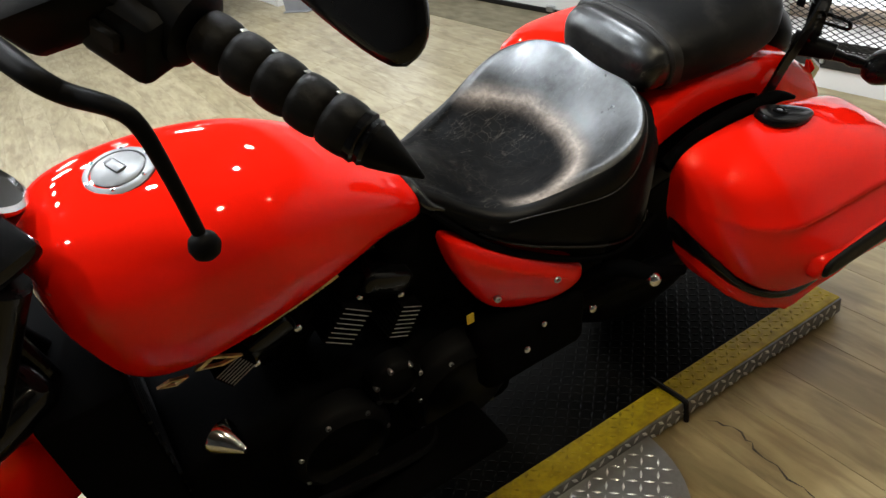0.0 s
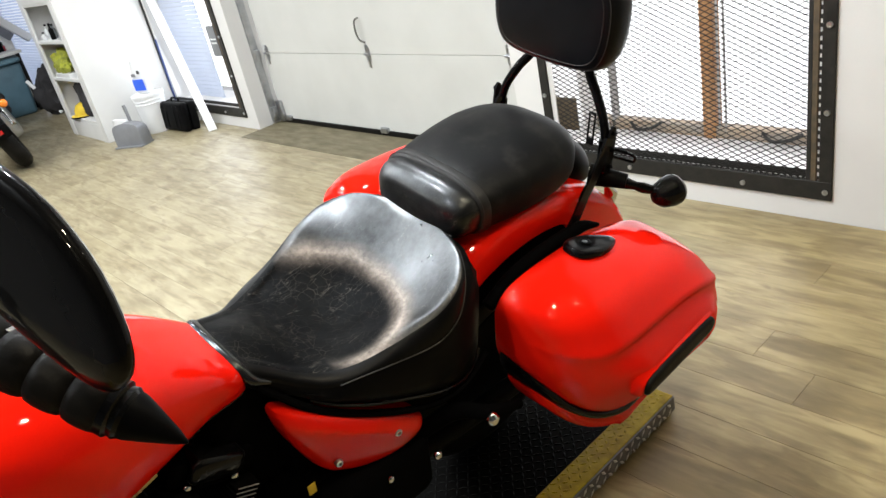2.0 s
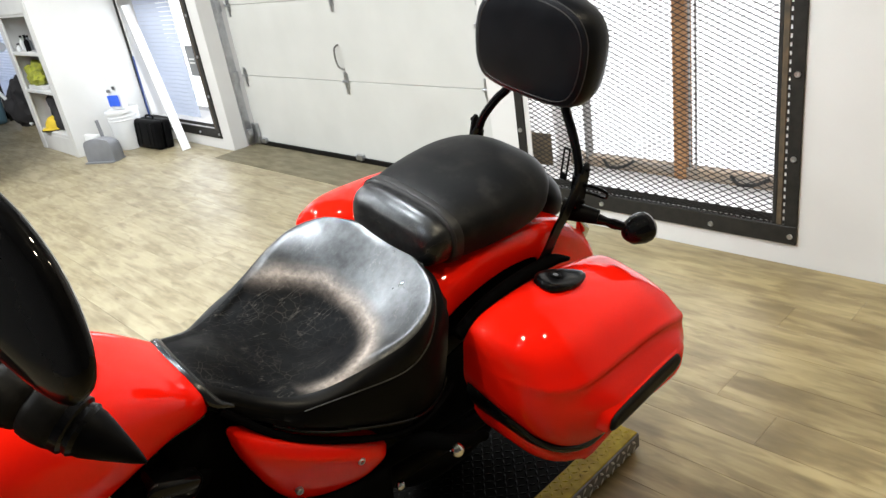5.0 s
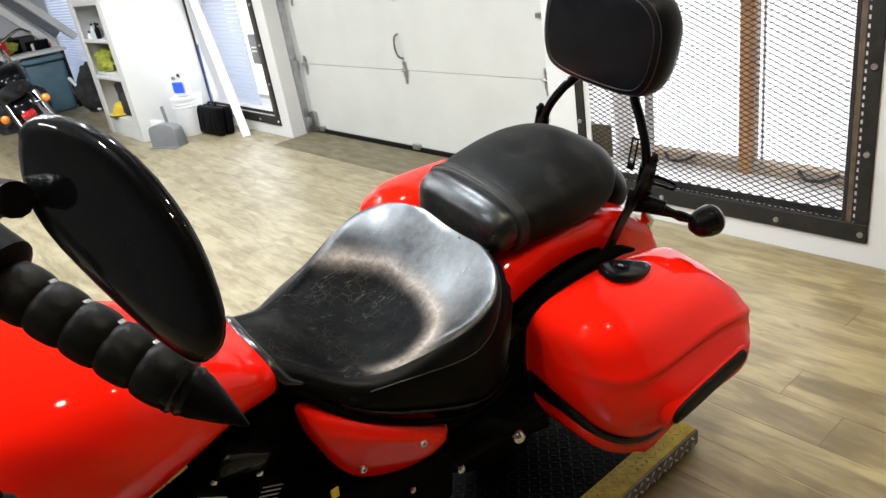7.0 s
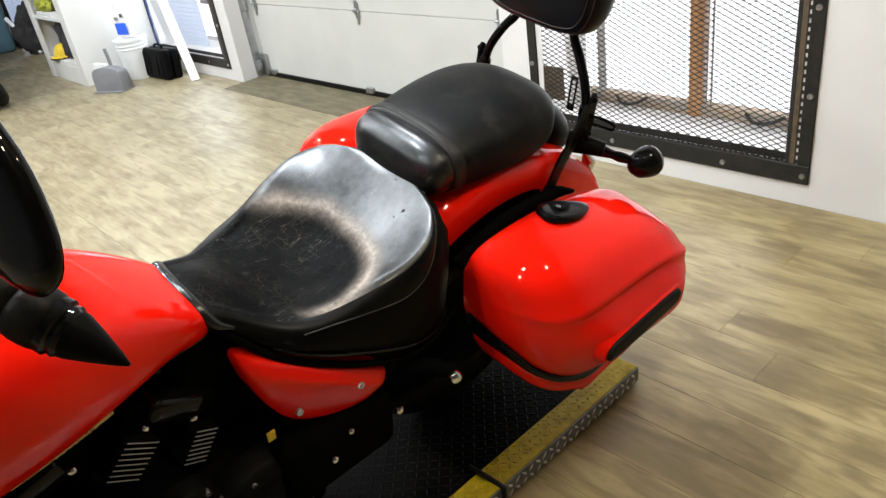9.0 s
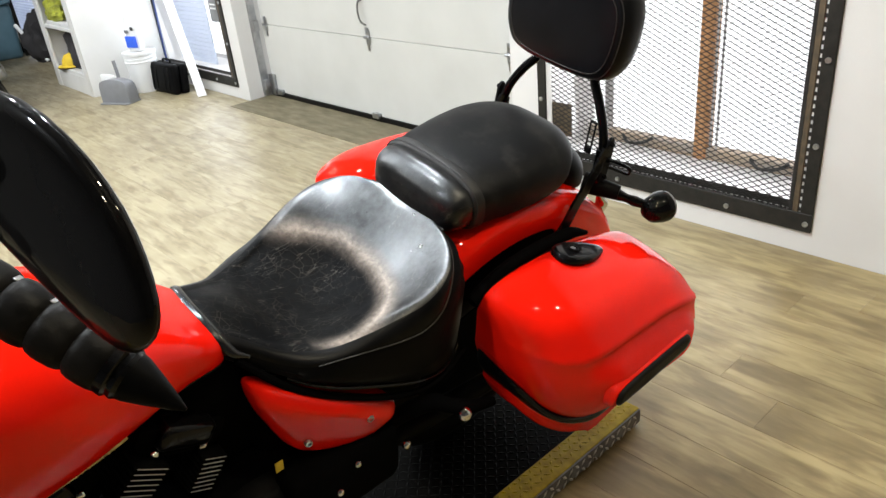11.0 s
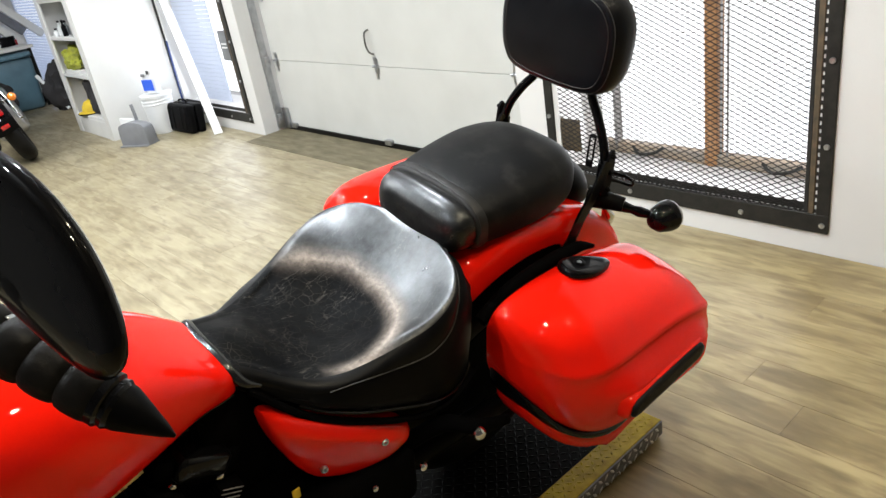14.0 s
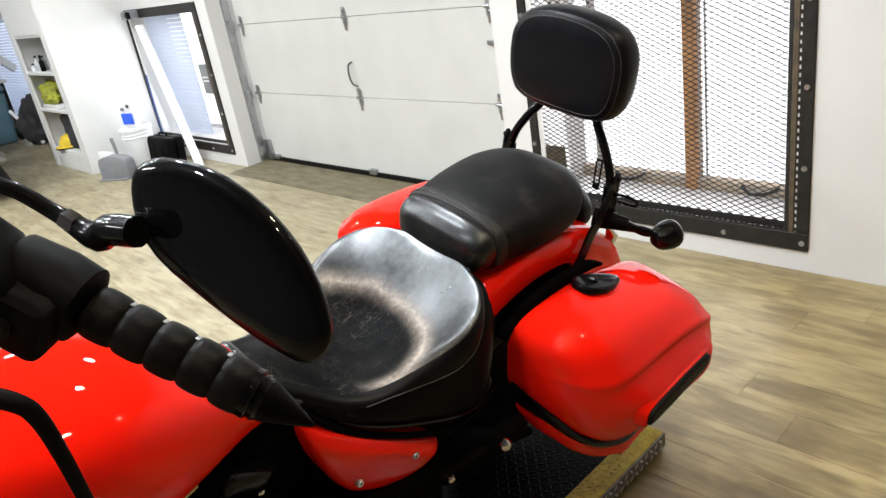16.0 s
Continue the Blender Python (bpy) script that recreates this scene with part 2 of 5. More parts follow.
RUBBER = surface("black_rubber", (0.004, 0.0036, 0.0032), (0.008, 0.0072, 0.0064), (0.42, 0.6), spec=0.10, scale=20, fine=240, relief=0.2)
CHROME = surface("chrome", (0.78, 0.78, 0.80), (0.62, 0.62, 0.64), (0.06, 0.16), metal=1.0, scale=14, fine=160)
ALLOY = surface("brushed_alloy", (0.52, 0.53, 0.55), (0.38, 0.39, 0.41), (0.28, 0.42), metal=1.0, scale=18, fine=200, relief=0.05)
MACHINED = surface("machined_fin_edge", (0.40, 0.40, 0.40), (0.22, 0.22, 0.22), (0.5, 0.65), metal=0.4, scale=18, fine=200)
BRASS = surface("tarnished_gold_trim", (0.62, 0.50, 0.24), (0.30, 0.23, 0.11), (0.3, 0.5), metal=0.8, scale=60, fine=300)
PLATE = surface("worn_grey_plate", (0.20, 0.195, 0.185), (0.11, 0.105, 0.10), (0.45, 0.6), metal=0.5, scale=30, fine=150)
BRIGHTLUG = surface("rubbed_plate_lugs", (0.80, 0.80, 0.78), (0.60, 0.59, 0.57), (0.25, 0.4), metal=0.8, scale=30, fine=160)
YELLOWBASE = surface("dirty_yellow_paint", (0.46, 0.335, 0.004), (0.27, 0.19, 0.006), (0.5, 0.65), spec=0.2, scale=40, fine=140)
DIAMOND = surface("diamond_plate", (0.42, 0.42, 0.41), (0.24, 0.24, 0.235), (0.36, 0.52), metal=0.7, scale=9, fine=130, relief=0.06)
MATTE = surface("matte_black_engine", (0.0016, 0.0016, 0.0018), (0.003, 0.003, 0.0032), (0.7, 0.85), spec=0.01, scale=12, fine=180, relief=0.05)
DARKPLATE = surface("black_deck_plate", (0.0022, 0.0021, 0.0019), (0.0045, 0.0042, 0.0036), (0.40, 0.55), spec=0.035, scale=10, fine=120, relief=0.08)
# lug colour darkened to stand for the shadow under the motorcycle
DARKLUG = surface("shaded_deck_lugs", (0.0032, 0.0032, 0.0028), (0.0018, 0.0018, 0.0016), (0.38, 0.52), spec=0.055, scale=9, fine=120)
YELLOW = surface("worn_yellow_paint", (0.52, 0.39, 0.004), (0.22, 0.16, 0.006), (0.5, 0.65), spec=0.2, scale=26, fine=140, relief=0.1)
MESHSTEEL = surface("black_mesh_steel", (0.016, 0.016, 0.016), (0.030, 0.028, 0.026), (0.5, 0.65), spec=0.25, scale=14, fine=110)
OLDWOOD = surface("weathered_timber", (0.44, 0.32, 0.21), (0.34, 0.30, 0.26), (0.6, 0.75), scale=9, fine=80, stretch=(0.6, 4, 4), relief=0.15)
CAPMETAL = surface("satin_grey_alloy", (0.20, 0.205, 0.215), (0.15, 0.155, 0.16), (0.4, 0.5), metal=0.6, scale=18, fine=200)
STEEL = surface("dark_painted_steel", (0.011, 0.0108, 0.0105), (0.024, 0.022, 0.019), (0.40, 0.58), scale=26, fine=110, relief=0.05, spec=0.25)
RUST = surface("rusty_brown_angle", (0.115, 0.08, 0.045), (0.045, 0.036, 0.025), (0.5, 0.7), scale=22, fine=160, relief=0.1)
WALL = surface("white_wall_paint", (0.66, 0.655, 0.645), (0.61, 0.60, 0.59), (0.55, 0.7), scale=2.2, fine=260, relief=0.05)
DARKWALL = surface("dark_grey_paint", (0.10, 0.10, 0.10), (0.08, 0.08, 0.08), (0.6, 0.75), scale=2.2, fine=200)
WHITE = surface("white_melamine", (0.68, 0.68, 0.67), (0.63, 0.63, 0.62), (0.35, 0.5), scale=4, fine=180)
DOOR = surface("white_door_skin", (0.56, 0.56, 0.535), (0.51, 0.51, 0.485), (0.38, 0.5), scale=3, fine=320, relief=0.08)
WOODPOST = surface("orange_brown_timber", (0.50, 0.25, 0.10), (0.32, 0.15, 0.055), (0.5, 0.65), scale=5, fine=60, stretch=(6, 6, 0.6), relief=0.1)
CONCRETE = surface("grey_sill_concrete", (0.42, 0.41, 0.40), (0.26, 0.25, 0.24), (0.7, 0.85), scale=12, fine=90, relief=0.2)
GREYPLASTIC = surface("grey_plastic", (0.20, 0.205, 0.22), (0.16, 0.165, 0.175), (0.4, 0.5), scale=7, fine=150)
WHITEPLASTIC = surface("white_plastic", (0.76, 0.77, 0.78), (0.70, 0.71, 0.71), (0.35, 0.45), scale=7, fine=150)
DARKBLUE = surface("dark_blue_tube", (0.012, 0.04, 0.17), None, (0.35, 0.45), scale=9)
BLUE = surface("blue_ink", (0.03, 0.12, 0.75), None, (0.35, 0.45), scale=9)
TEAL = surface("slate_blue_plastic", (0.085, 0.165, 0.215), (0.06, 0.12, 0.16), (0.4, 0.55), scale=5, fine=140)
LIME = surface("lime_fabric", (0.42, 0.44, 0.03), (0.16, 0.17, 0.03), (0.7, 0.85), scale=22, fine=160, relief=0.2)
GOLDY = surface("yellow_felt", (0.72, 0.52, 0.03), (0.5, 0.34, 0.02), (0.7, 0.85), scale=15, fine=160, relief=0.1)
BLACKCLOTH = surface("black_cloth", (0.015, 0.014, 0.016), (0.03, 0.028, 0.03), (0.75, 0.9), scale=15, fine=160, relief=0.2)
REDLENS = surface("red_lens", (0.50, 0.008, 0.012), (0.36, 0.006, 0.008), (0.08, 0.18), coat=0.8, scale=20)
AMBER = surface("amber_lens", (0.85, 0.24, 0.02), (0.65, 0.17, 0.015), (0.1, 0.2), coat=0.8, scale=20)


def translucent(name, colour):
    """Thin slats that let the daylight through."""
    m, nodes, links, b = nodes_of(name)
    b.inputs["Base Color"].default_value = (*colour, 1)
    t, x = nodes.new("ShaderNodeBsdfTranslucent"), nodes.new("ShaderNodeMixShader")
    t.inputs["Color"].default_value = (*colour, 1)
    x.inputs[0].default_value = 0.6
    links.new(b.outputs[0], x.inputs[1])
    links.new(t.outputs[0], x.inputs[2])
    links.new(x.outputs[0], nodes["Material Output"].inputs["Surface"])
    return m


BLINDS = translucent("pale_blue_blinds", (0.74, 0.78, 0.86))
PLANK = planks()
DUSTY = surface("worn_threshold_wood", (0.17, 0.145, 0.085), (0.095, 0.08, 0.045), (0.5, 0.65), scale=6, fine=60, stretch=(1, 3, 1), relief=0.1)
DAYLIGHT = glowing("overcast_daylight", (0.96, 0.975, 1.0), 1.3)
BAR = surface("dark_print", (0.05, 0.05, 0.055), None, (0.4, 0.5), scale=30)
CREAMPRINT = surface("cream_print", (0.6, 0.45, 0.2), None, (0.4, 0.5), scale=30)


# ---------------------------------------------------------------- builders
def part(name, bm, material, parent=None, label="", m=None, smooth=40, kind=""):
    """Links a bmesh as one mesh object under a thing or a part."""
    me = bpy.data.meshes.new(name)
    bmesh.ops.recalc_face_normals(bm, faces=bm.faces)
    bm.to_mesh(me)
    bm.free()
    me.materials.append(material)
    if smooth:
        me.shade_smooth()
        me.set_sharp_from_angle(angle=radians(smooth))
    ob = new(name, me)
    ob.parent = parent
    if m is not None:
        ob.matrix_basis = m
    return tagged(ob, label, kind=kind)


def thing(name, label, category, m=None, group="", kind=""):
    ob = new(name)
    ob.empty_display_size = 0.1
    if m is not None:
        ob.matrix_basis = m
    return tagged(ob, label, category, group, kind)


def box(lo, hi, bevel=0.0, segs=2, bm=None):
    bm = bm or bmesh.new()
    got = bmesh.ops.create_cube(bm, size=1)["verts"]
    for v in got:
        v.co = Vector([(a + b) / 2 + c * (b - a) for a, b, c in zip(lo, hi, v.co)])
    if bevel:
        edges = {e for v in got for e in v.link_edges}
        bmesh.ops.bevel(bm, geom=list(edges), offset=bevel, segments=segs, profile=0.5, affect="EDGES")
    return bm


def loft(rings, closed=True, caps=True):
    bm = bmesh.new()
    rows = [[bm.verts.new(p) for p in ring] for ring in rings]
    n = len(rows[0])
    for a, b in zip(rows, rows[1:]):
        for i in range(n if closed else n - 1):
            j = (i + 1) % n
            bm.faces.new((a[i], a[j], b[j], b[i]))
    if caps and closed:
        bm.faces.new(rows[0])
        bm.faces.new(rows[-1])
    return bm


def spline(points, n):
    """A smooth row of n points through the given ones (Catmull-Rom)."""
    p = np.array(points, float)
    q = np.vstack([2 * p[0] - p[1], p, 2 * p[-1] - p[-2]])
    out = []
    for s in np.linspace(0, len(p) - 1, n):
        i = min(int(s), len(p) - 2)
        t = s - i
        a, b, c, d = q[i:i + 4]
        out.append(0.5 * (2 * b + (c - a) * t + (2 * a - 5 * b + 4 * c - d) * t**2 + (3 * b - a - 3 * c + d) * t**3))
    return np.array(out)


def tube(points, radius, n=24, sides=10, flat=1.0):
    """A round bar through points; radius is one number or one a point."""
    p = spline(points, n) if len(points) > 2 else np.linspace(points[0], points[1], 2 if n == 24 else n)
    r = np.full(len(p), radius) if np.isscalar(radius) else np.interp(np.linspace(0, 1, len(p)), np.linspace(0, 1, len(radius)), radius)
    rings, side = [], None
    for i, c in enumerate(p):
        d = Vector(p[min(i + 1, len(p) - 1)] - p[max(i - 1, 0)]).normalized()
        if side is None:
            side = d.orthogonal().normalized()
        side = (side - d * side.dot(d)).normalized()
        up = d.cross(side)
        rings.append([Vector(c) + (side * math.cos(a) + up * math.sin(a) * flat) * max(r[i], 1e-4) for a in np.linspace(0, math.tau, sides, endpoint=False)])
    return loft(rings)


def lathe(profile, sides=28, m=None):
    """Turns rows of (radius, height) round z."""
    bm = loft([[(max(r, 1e-4) * math.cos(a), max(r, 1e-4) * math.sin(a), z) for a in np.linspace(0, math.tau, sides, endpoint=False)] for r, z in profile])
    if m is not None:
        bmesh.ops.transform(bm, matrix=m, verts=bm.verts)
    return bm


def chaikin(points, rounds=2):
    p = np.array(points, float)
    for _ in range(rounds):
        q = np.roll(p, -1, 0)
        p = np.stack([0.75 * p + 0.25 * q, 0.25 * p + 0.75 * q], 1).reshape(-1, p.shape[1])
    return p


def along(a, b):
    """The pose at a whose z looks to b."""
    return Matrix.Translation(a) @ (Vector(b) - Vector(a)).to_track_quat("Z", "Y").to_matrix().to_4x4()


def bolt(parent, at, to, r=0.007, mat=None, label=""):
    return part("bolt", lathe([(0, 0.004), (r * 0.45, 0.004), (r * 0.5, 0.0075), (r * 0.85, 0.0075), (r, 0.005), (r, -0.004)][::-1], 14), mat or ALLOY, parent, label, along(at, to))


def dome(parent, at, to, r=0.007, mat=None, label=""):
    return part("bolt", lathe([(r * 0.9, -0.004), (r, 0.0), (r * 0.97, r * 0.25), (r * 0.8, r * 0.52), (r * 0.5, r * 0.72), (0.0, r * 0.8)], 18), mat or ALLOY, parent, label, along(at, to))


# ---------------------------------------------------------------- the room
WY, DY = 2.645, 2.852      # face of the window wall, face of the garage door
X0, X1, Y0 = -11.6, 3.2, -4.2
DOOR_L, DOOR_R = -5.11, -2.26


def structure(name, bm, material, label, category, smooth=0):
    ob = part(name, bm, material, None, "", None, smooth)
    return tagged(ob, label, category, kind="structure")


WIN = [("near", -2.08, -0.73, 0.089, 1.31), ("far", -6.64, -5.265, 0.089, 1.31)]
FRAME = 0.075
# the window wall, with an opening for the garage door and one behind each screen
bm = bmesh.new()
top = CEIL + 0.1
holes = [(-6.64 + FRAME, -5.265 - FRAME, 0.17, 1.24), (DOOR_L, DOOR_R, 0.0, 2.25), (-2.08 + FRAME, -0.73 - FRAME, 0.17, 1.24)]
x = X0
for a, b, lo, hi in holes:
    box((x, WY, -0.05), (a, WY + 0.34, top), bm=bm)
    if lo > 0:
        box((a, WY, -0.05), (b, WY + 0.34, lo), bm=bm)
    box((a, WY, hi), (b, WY + 0.34, top), bm=bm)
    x = b
box((x, WY, -0.05), (X1, WY + 0.34, top), bm=bm)
structure("wall_north", bm, WALL, "white painted wall with two windows and a garage door", "wall")
structure("wall_west", box((X0 - 0.2, Y0, -0.05), (X0, WY + 0.34, top)), WALL, "plain white painted end wall", "wall")
# east and south walls are unseen; their dark grey is assumed to cut fill
structure("wall_east", box((X1, Y0, -0.05), (X1 + 0.2, WY + 0.34, top)), DARKWALL, "unseen end wall, dark grey to limit bounced light", "wall")
structure("wall_south", box((X0 - 0.2, Y0 - 0.2, -0.05), (X1 + 0.2, Y0, top)), DARKWALL, "unseen wall behind the lift, dark grey to limit bounced light", "wall")
structure("ceiling", box((X0 - 0.2, Y0 - 0.2, CEIL), (X1 + 0.2, WY + 0.34, CEIL + 0.1)), DARKWALL, "plain dark grey ceiling", "ceiling")
FLOOR = structure("floor", box((X0 - 0.2, Y0 - 0.2, -0.12), (X1 + 0.2, WY + 0.6, -0.004)), SLAB, "worn grey-brown wood laminate floor", "floor")
structure("ground", box((-40, WY + 0.6, -0.2), (40, 40, -0.10)), CONCRETE, "pale concrete ground outside the windows", "ground")
structure("backdrop", box((-12, WY + 0.75, -0.1), (3, WY + 0.80, 3.4)), DAYLIGHT, "bright overcast daylight outside", "sky")

for lx, ly, wide in PANELS:
    if wide == 0.28:
        pn = thing("ceiling_lamp", "large round white ceiling lamp, switched on", "lamp", pose(lx, ly, CEIL), "large ceiling lamps")
        part("housing", lathe([(0.0, 0.0), (0.27, 0.0), (0.275, -0.02), (0.26, -0.045), (0.24, -0.047), (0.0, -0.047)][::-1], 32), WHITE, pn)
    else:
        # housing for the added panel; only round lamps are known here
        pn = thing("ceiling_panel", "long white ceiling light panel, added as extra light", "lamp", pose(lx, ly, CEIL), "ceiling panels")
        part("housing", box((-0.72, -wide / 2 - 0.03, -0.045), (0.72, wide / 2 + 0.03, 0.0), 0.004), WHITE, pn)
for lx, ly, watts in LAMPS:
    lamp = thing("ceiling_lamp", "round white ceiling spot lamp, switched on", "lamp", pose(lx, ly, CEIL), "ceiling lamps")
    part("rim", lathe([(0.075, 0.0), (0.078, -0.012), (0.068, -0.03), (0.062, -0.03), (0.062, -0.006)]), WHITE, lamp)


def diamond_mesh(w, h, lwd=0.047, swd=0.0225, strand=0.0020, thick=0.0022):
    """Expanded steel: zigzag strands that meet at knuckles."""
    bm = bmesh.new()
    rows, cols = int(h / swd), int(w / lwd * 2)
    for r in range(rows + 1):
        for side in (0, 1):
            pts = []
            for c in range(cols + 1):
                up = (c + side) % 2
                pts.append((c * lwd / 2, r * swd + (0.5 * swd if up else 0.0) * (1 if side == 0 else -1) + (0 if side == 0 else 0.5 * swd)))
            if side == 1:
                continue
            for sgn in (1, -1):
                q = [(px, r * swd + sgn * (py - r * swd)) for px, py in pts]
                quad = []
                for px, py in q:
                    yy = max(0.0, min(h, py))
                    quad.append([bm.verts.new((px, d, yy + o)) for d, o in ((0, -strand), (thick, -strand), (thick, strand), (0, strand))])
                for a, b in zip(quad, quad[1:]):
                    for i in range(4):
                        j = (i + 1) % 4
                        bm.faces.new((a[i], a[j], b[j], b[i]))
    return bm


def screened_window(n, x0, x1, z0, z1):
    win = thing("window_%d" % n, "timber window behind a black steel security screen", "window", pose(x0, WY, z0), kind="structure")
    w, h = x1 - x0, z1 - z0
    f = FRAME
    for name, lo, hi in (("frame_bar", (0, -0.012, 0), (w, 0.002, f)), ("frame_bar", (0, -0.012, h - f), (w, 0.002, h)),
                         ("frame_bar", (0, -0.012, f), (f * 0.62, 0.002, h - f)), ("frame_bar", (w - f * 0.62, -0.012, f), (w, 0.002, h - f))):
        part(name, box(lo, hi, 0.002, 1), STEEL, win, "", None, 30)
    # the angle that holds the mesh, on the hinge side
    edge = w - f * 0.62
    part("hinge_angle", box((edge - 0.034, -0.006, f * 0.7), (edge - 0.011, 0.006, h - f * 0.7), 0.003, 1), RUST, win, "rusty brown steel angle")
    # short welds bridge a slit between the angle and the frame
    for k in range(int((h - 2 * f) / 0.030)):
        part("weld", box((edge - 0.012, -0.005, f + 0.004 + k * 0.030), (edge + 0.001, 0.001, f + 0.019 + k * 0.030), 0.002, 1), STEEL, win, "", None, 30)
    part("mesh_clip", box((edge - 0.050, -0.003, f * 0.7), (edge - 0.035, 0.006, h - f * 0.7), 0.001, 1), MESHSTEEL, win, "", None, 30)
    part("mesh_clip", box((f * 0.62, 0.0065, f), (edge - 0.051, 0.0105, f + 0.034), 0.001, 1), MESHSTEEL, win, "", None, 30)
    if n == 1:
        part("screen", diamond_mesh(w - 2 * f + 0.06, h - 2 * f + 0.05), MESHSTEEL, win, "black expanded steel mesh", pose(f - 0.035, 0.004, f - 0.025), 0)
        part("screen_fold", diamond_mesh(w - 2 * f + 0.02, 0.036, 0.047, 0.017, 0.0022), MESHSTEEL, win, "folded lower edge of the mesh", pose(f - 0.018, -0.001, f + 0.003), 0)
    for k in range(4):
        for xx in (0.022, w - 0.022):
            bolt(win, (xx, -0.012, 0.034 + k * 0.313), (xx, -1, 0.034 + k * 0.313), 0.011, ALLOY)
    for xx in (w * 0.35, w * 0.68 + 0.09):
        bolt(win, (xx, -0.012, f * 0.40), (xx, -1, f * 0.40), 0.011, ALLOY)
    return win, w, h


win, w, h = screened_window(1, *WIN[0][1:])
part("window_sill", box((0.04, 0.05, 0.055), (w - 0.04, 0.45, 0.078), 0.006), CONCRETE, win, "dusty grey sill")
part("sill_rail", box((0.04, 0.30, 0.078), (w - 0.04, 0.36, 0.135), 0.005), OLDWOOD, win, "brown timber rail")
part("mullion", box((0.672, 0.29, 0.078), (0.730, 0.36, h), 0.004), WOODPOST, win, "orange-brown timber mullion")
for px in (0.742, 0.772):
    part("sash_stile", box((px, 0.30, 0.10), (px + 0.007, 0.312, h), 0.002), CONCRETE, win, "grey sash stile")
part("sash_stile", box((0.170, 0.30, 0.10), (0.192, 0.345, h), 0.003), CONCRETE, win, "grey sash stile")
for px in (0.36, 1.02):
    part("stay_arm", tube([(px - 0.07, 0.285, 0.13), (px - 0.02, 0.26, 0.105), (px + 0.05, 0.27, 0.112), (px + 0.10, 0.285, 0.14)], 0.008, 16, 8), STEEL, win, "dark sash stay")
part("latch_plate", box((0.050, 0.008, 0.175), (0.190, 0.014, 0.335), 0.003), RUST, win, "brown steel latch plate behind the mesh")
lockbox = thing("padlock", "grey steel padlock on the window screen", "padlock", pose(WIN[0][1] + 0.045, WY - 0.03, 0.22))
part("body", box((-0.025, -0.014, -0.03), (0.025, 0.014, 0.03), 0.005), ALLOY, lockbox)
part("shackle", tube([(-0.016, 0, 0.028), (-0.016, 0, 0.055), (0, 0, 0.068), (0.016, 0, 0.055), (0.016, 0, 0.028)], 0.004, 16, 8), CHROME, lockbox)

win, w, h = screened_window(2, *WIN[1][1:])
part("window_sill", box((0.04, 0.05, 0.055), (w - 0.04, 0.45, 0.078), 0.006), CONCRETE, win, "dusty grey sill")
for k in range(30):
    part("blind_slat", box((0.10, 0.12, 0.10 + k * 0.036), (0.80, 0.135, 0.132 + k * 0.036)), BLINDS, win, "", pose(0, 0, 0), 0)
part("mullion", box((0.82, 0.24, 0.078), (0.90, 0.34, h), 0.004), CONCRETE, win, "weathered grey mullion")
part("latch_plate", box((w - 0.26, 0.01, 0.50), (w - 0.10, 0.03, 0.74), 0.003), GREYPLASTIC, win, "grey steel latch plate")
for zz in (0.60, 0.63):
    part("print_bar", box((w - 0.23, 0.008, zz), (w - 0.14, 0.0105, zz + 0.012)), WHITEPLASTIC, win, "", None, 0)

# the garage door: four sections with hinges, a lift handle and rollers
gd = thing("garage_door", "closed white sectional garage door with steel hinges", "garage door", pose(DOOR_L, DY, 0), kind="structure")
GW, SEC = DOOR_R - DOOR_L - 0.06, 0.528
part("bottom_seal", box((0.03, -0.012, 0.0), (GW + 0.03, 0.045, 0.035), 0.004), RUBBER, gd, "black rubber seal")
for k in range(4):
    part("door_panel", box((0.03, 0.0, 0.036 + k * SEC), (GW + 0.03, 0.045, 0.036 + (k + 1) * SEC - 0.003), 0.002, 1), DOOR, gd)
HX = (0.10, 1.405, GW - 0.13)


def hinge(x, z, big=True):
    hg = part("hinge", box((-0.022, -0.006, -0.05), (0.022, 0, 0.05), 0.004), ALLOY, gd, "zinc-plated steel hinge", pose(x, -0.001, z))
    part("knuckle", lathe([(0.010, -0.026), (0.010, 0.026)], 12), ALLOY, hg, "", pose(0, -0.012, 0, 0, 90, 0))
    if big:
        part("leaf", box((-0.016, -0.010, 0.012), (0.016, -0.003, 0.062), 0.003), ALLOY, hg)
        part("leaf", box((-0.011, -0.010, -0.085), (0.011, -0.003, -0.012), 0.003), ALLOY, hg)
    for s in (-1, 1):
        bolt(hg, (0, -0.006, 0.036 * s), (0, -1, 0.036 * s), 0.006)


for k in range(1, 4):
    for x in HX:
        hinge(x, 0.036 + k * SEC)
part("lift_handle", tube([(1.385, -0.002, 0.800), (1.378, -0.030, 0.785), (1.372, -0.035, 0.725), (1.382, -0.028, 0.665), (1.405, -0.004, 0.640)], 0.0065, 20, 8), PLATE, gd, "bent grey steel pull handle")
part("lock_bar", box((GW - 0.16, -0.02, 0.89), (GW + 0.02, -0.008, 0.915), 0.003), ALLOY, gd, "steel slide bolt")
for x in (0.16, 1.405, GW - 0.05):
    part("foot_bracket", box((x - 0.035, -0.03, 0.025), (x + 0.035, 0.0, 0.062), 0.004), ALLOY, gd, "zinc bottom bracket")
for s, x in ((1, 0.0), (-1, GW + 0.06)):
    rail = part("track", box((-0.006, -0.055, 0.02), (0.024, 0.0, 2.2), 0.003), ALLOY, gd, "galvanised steel track", pose(x + (0.0 if s > 0 else -0.02), -0.03, 0))
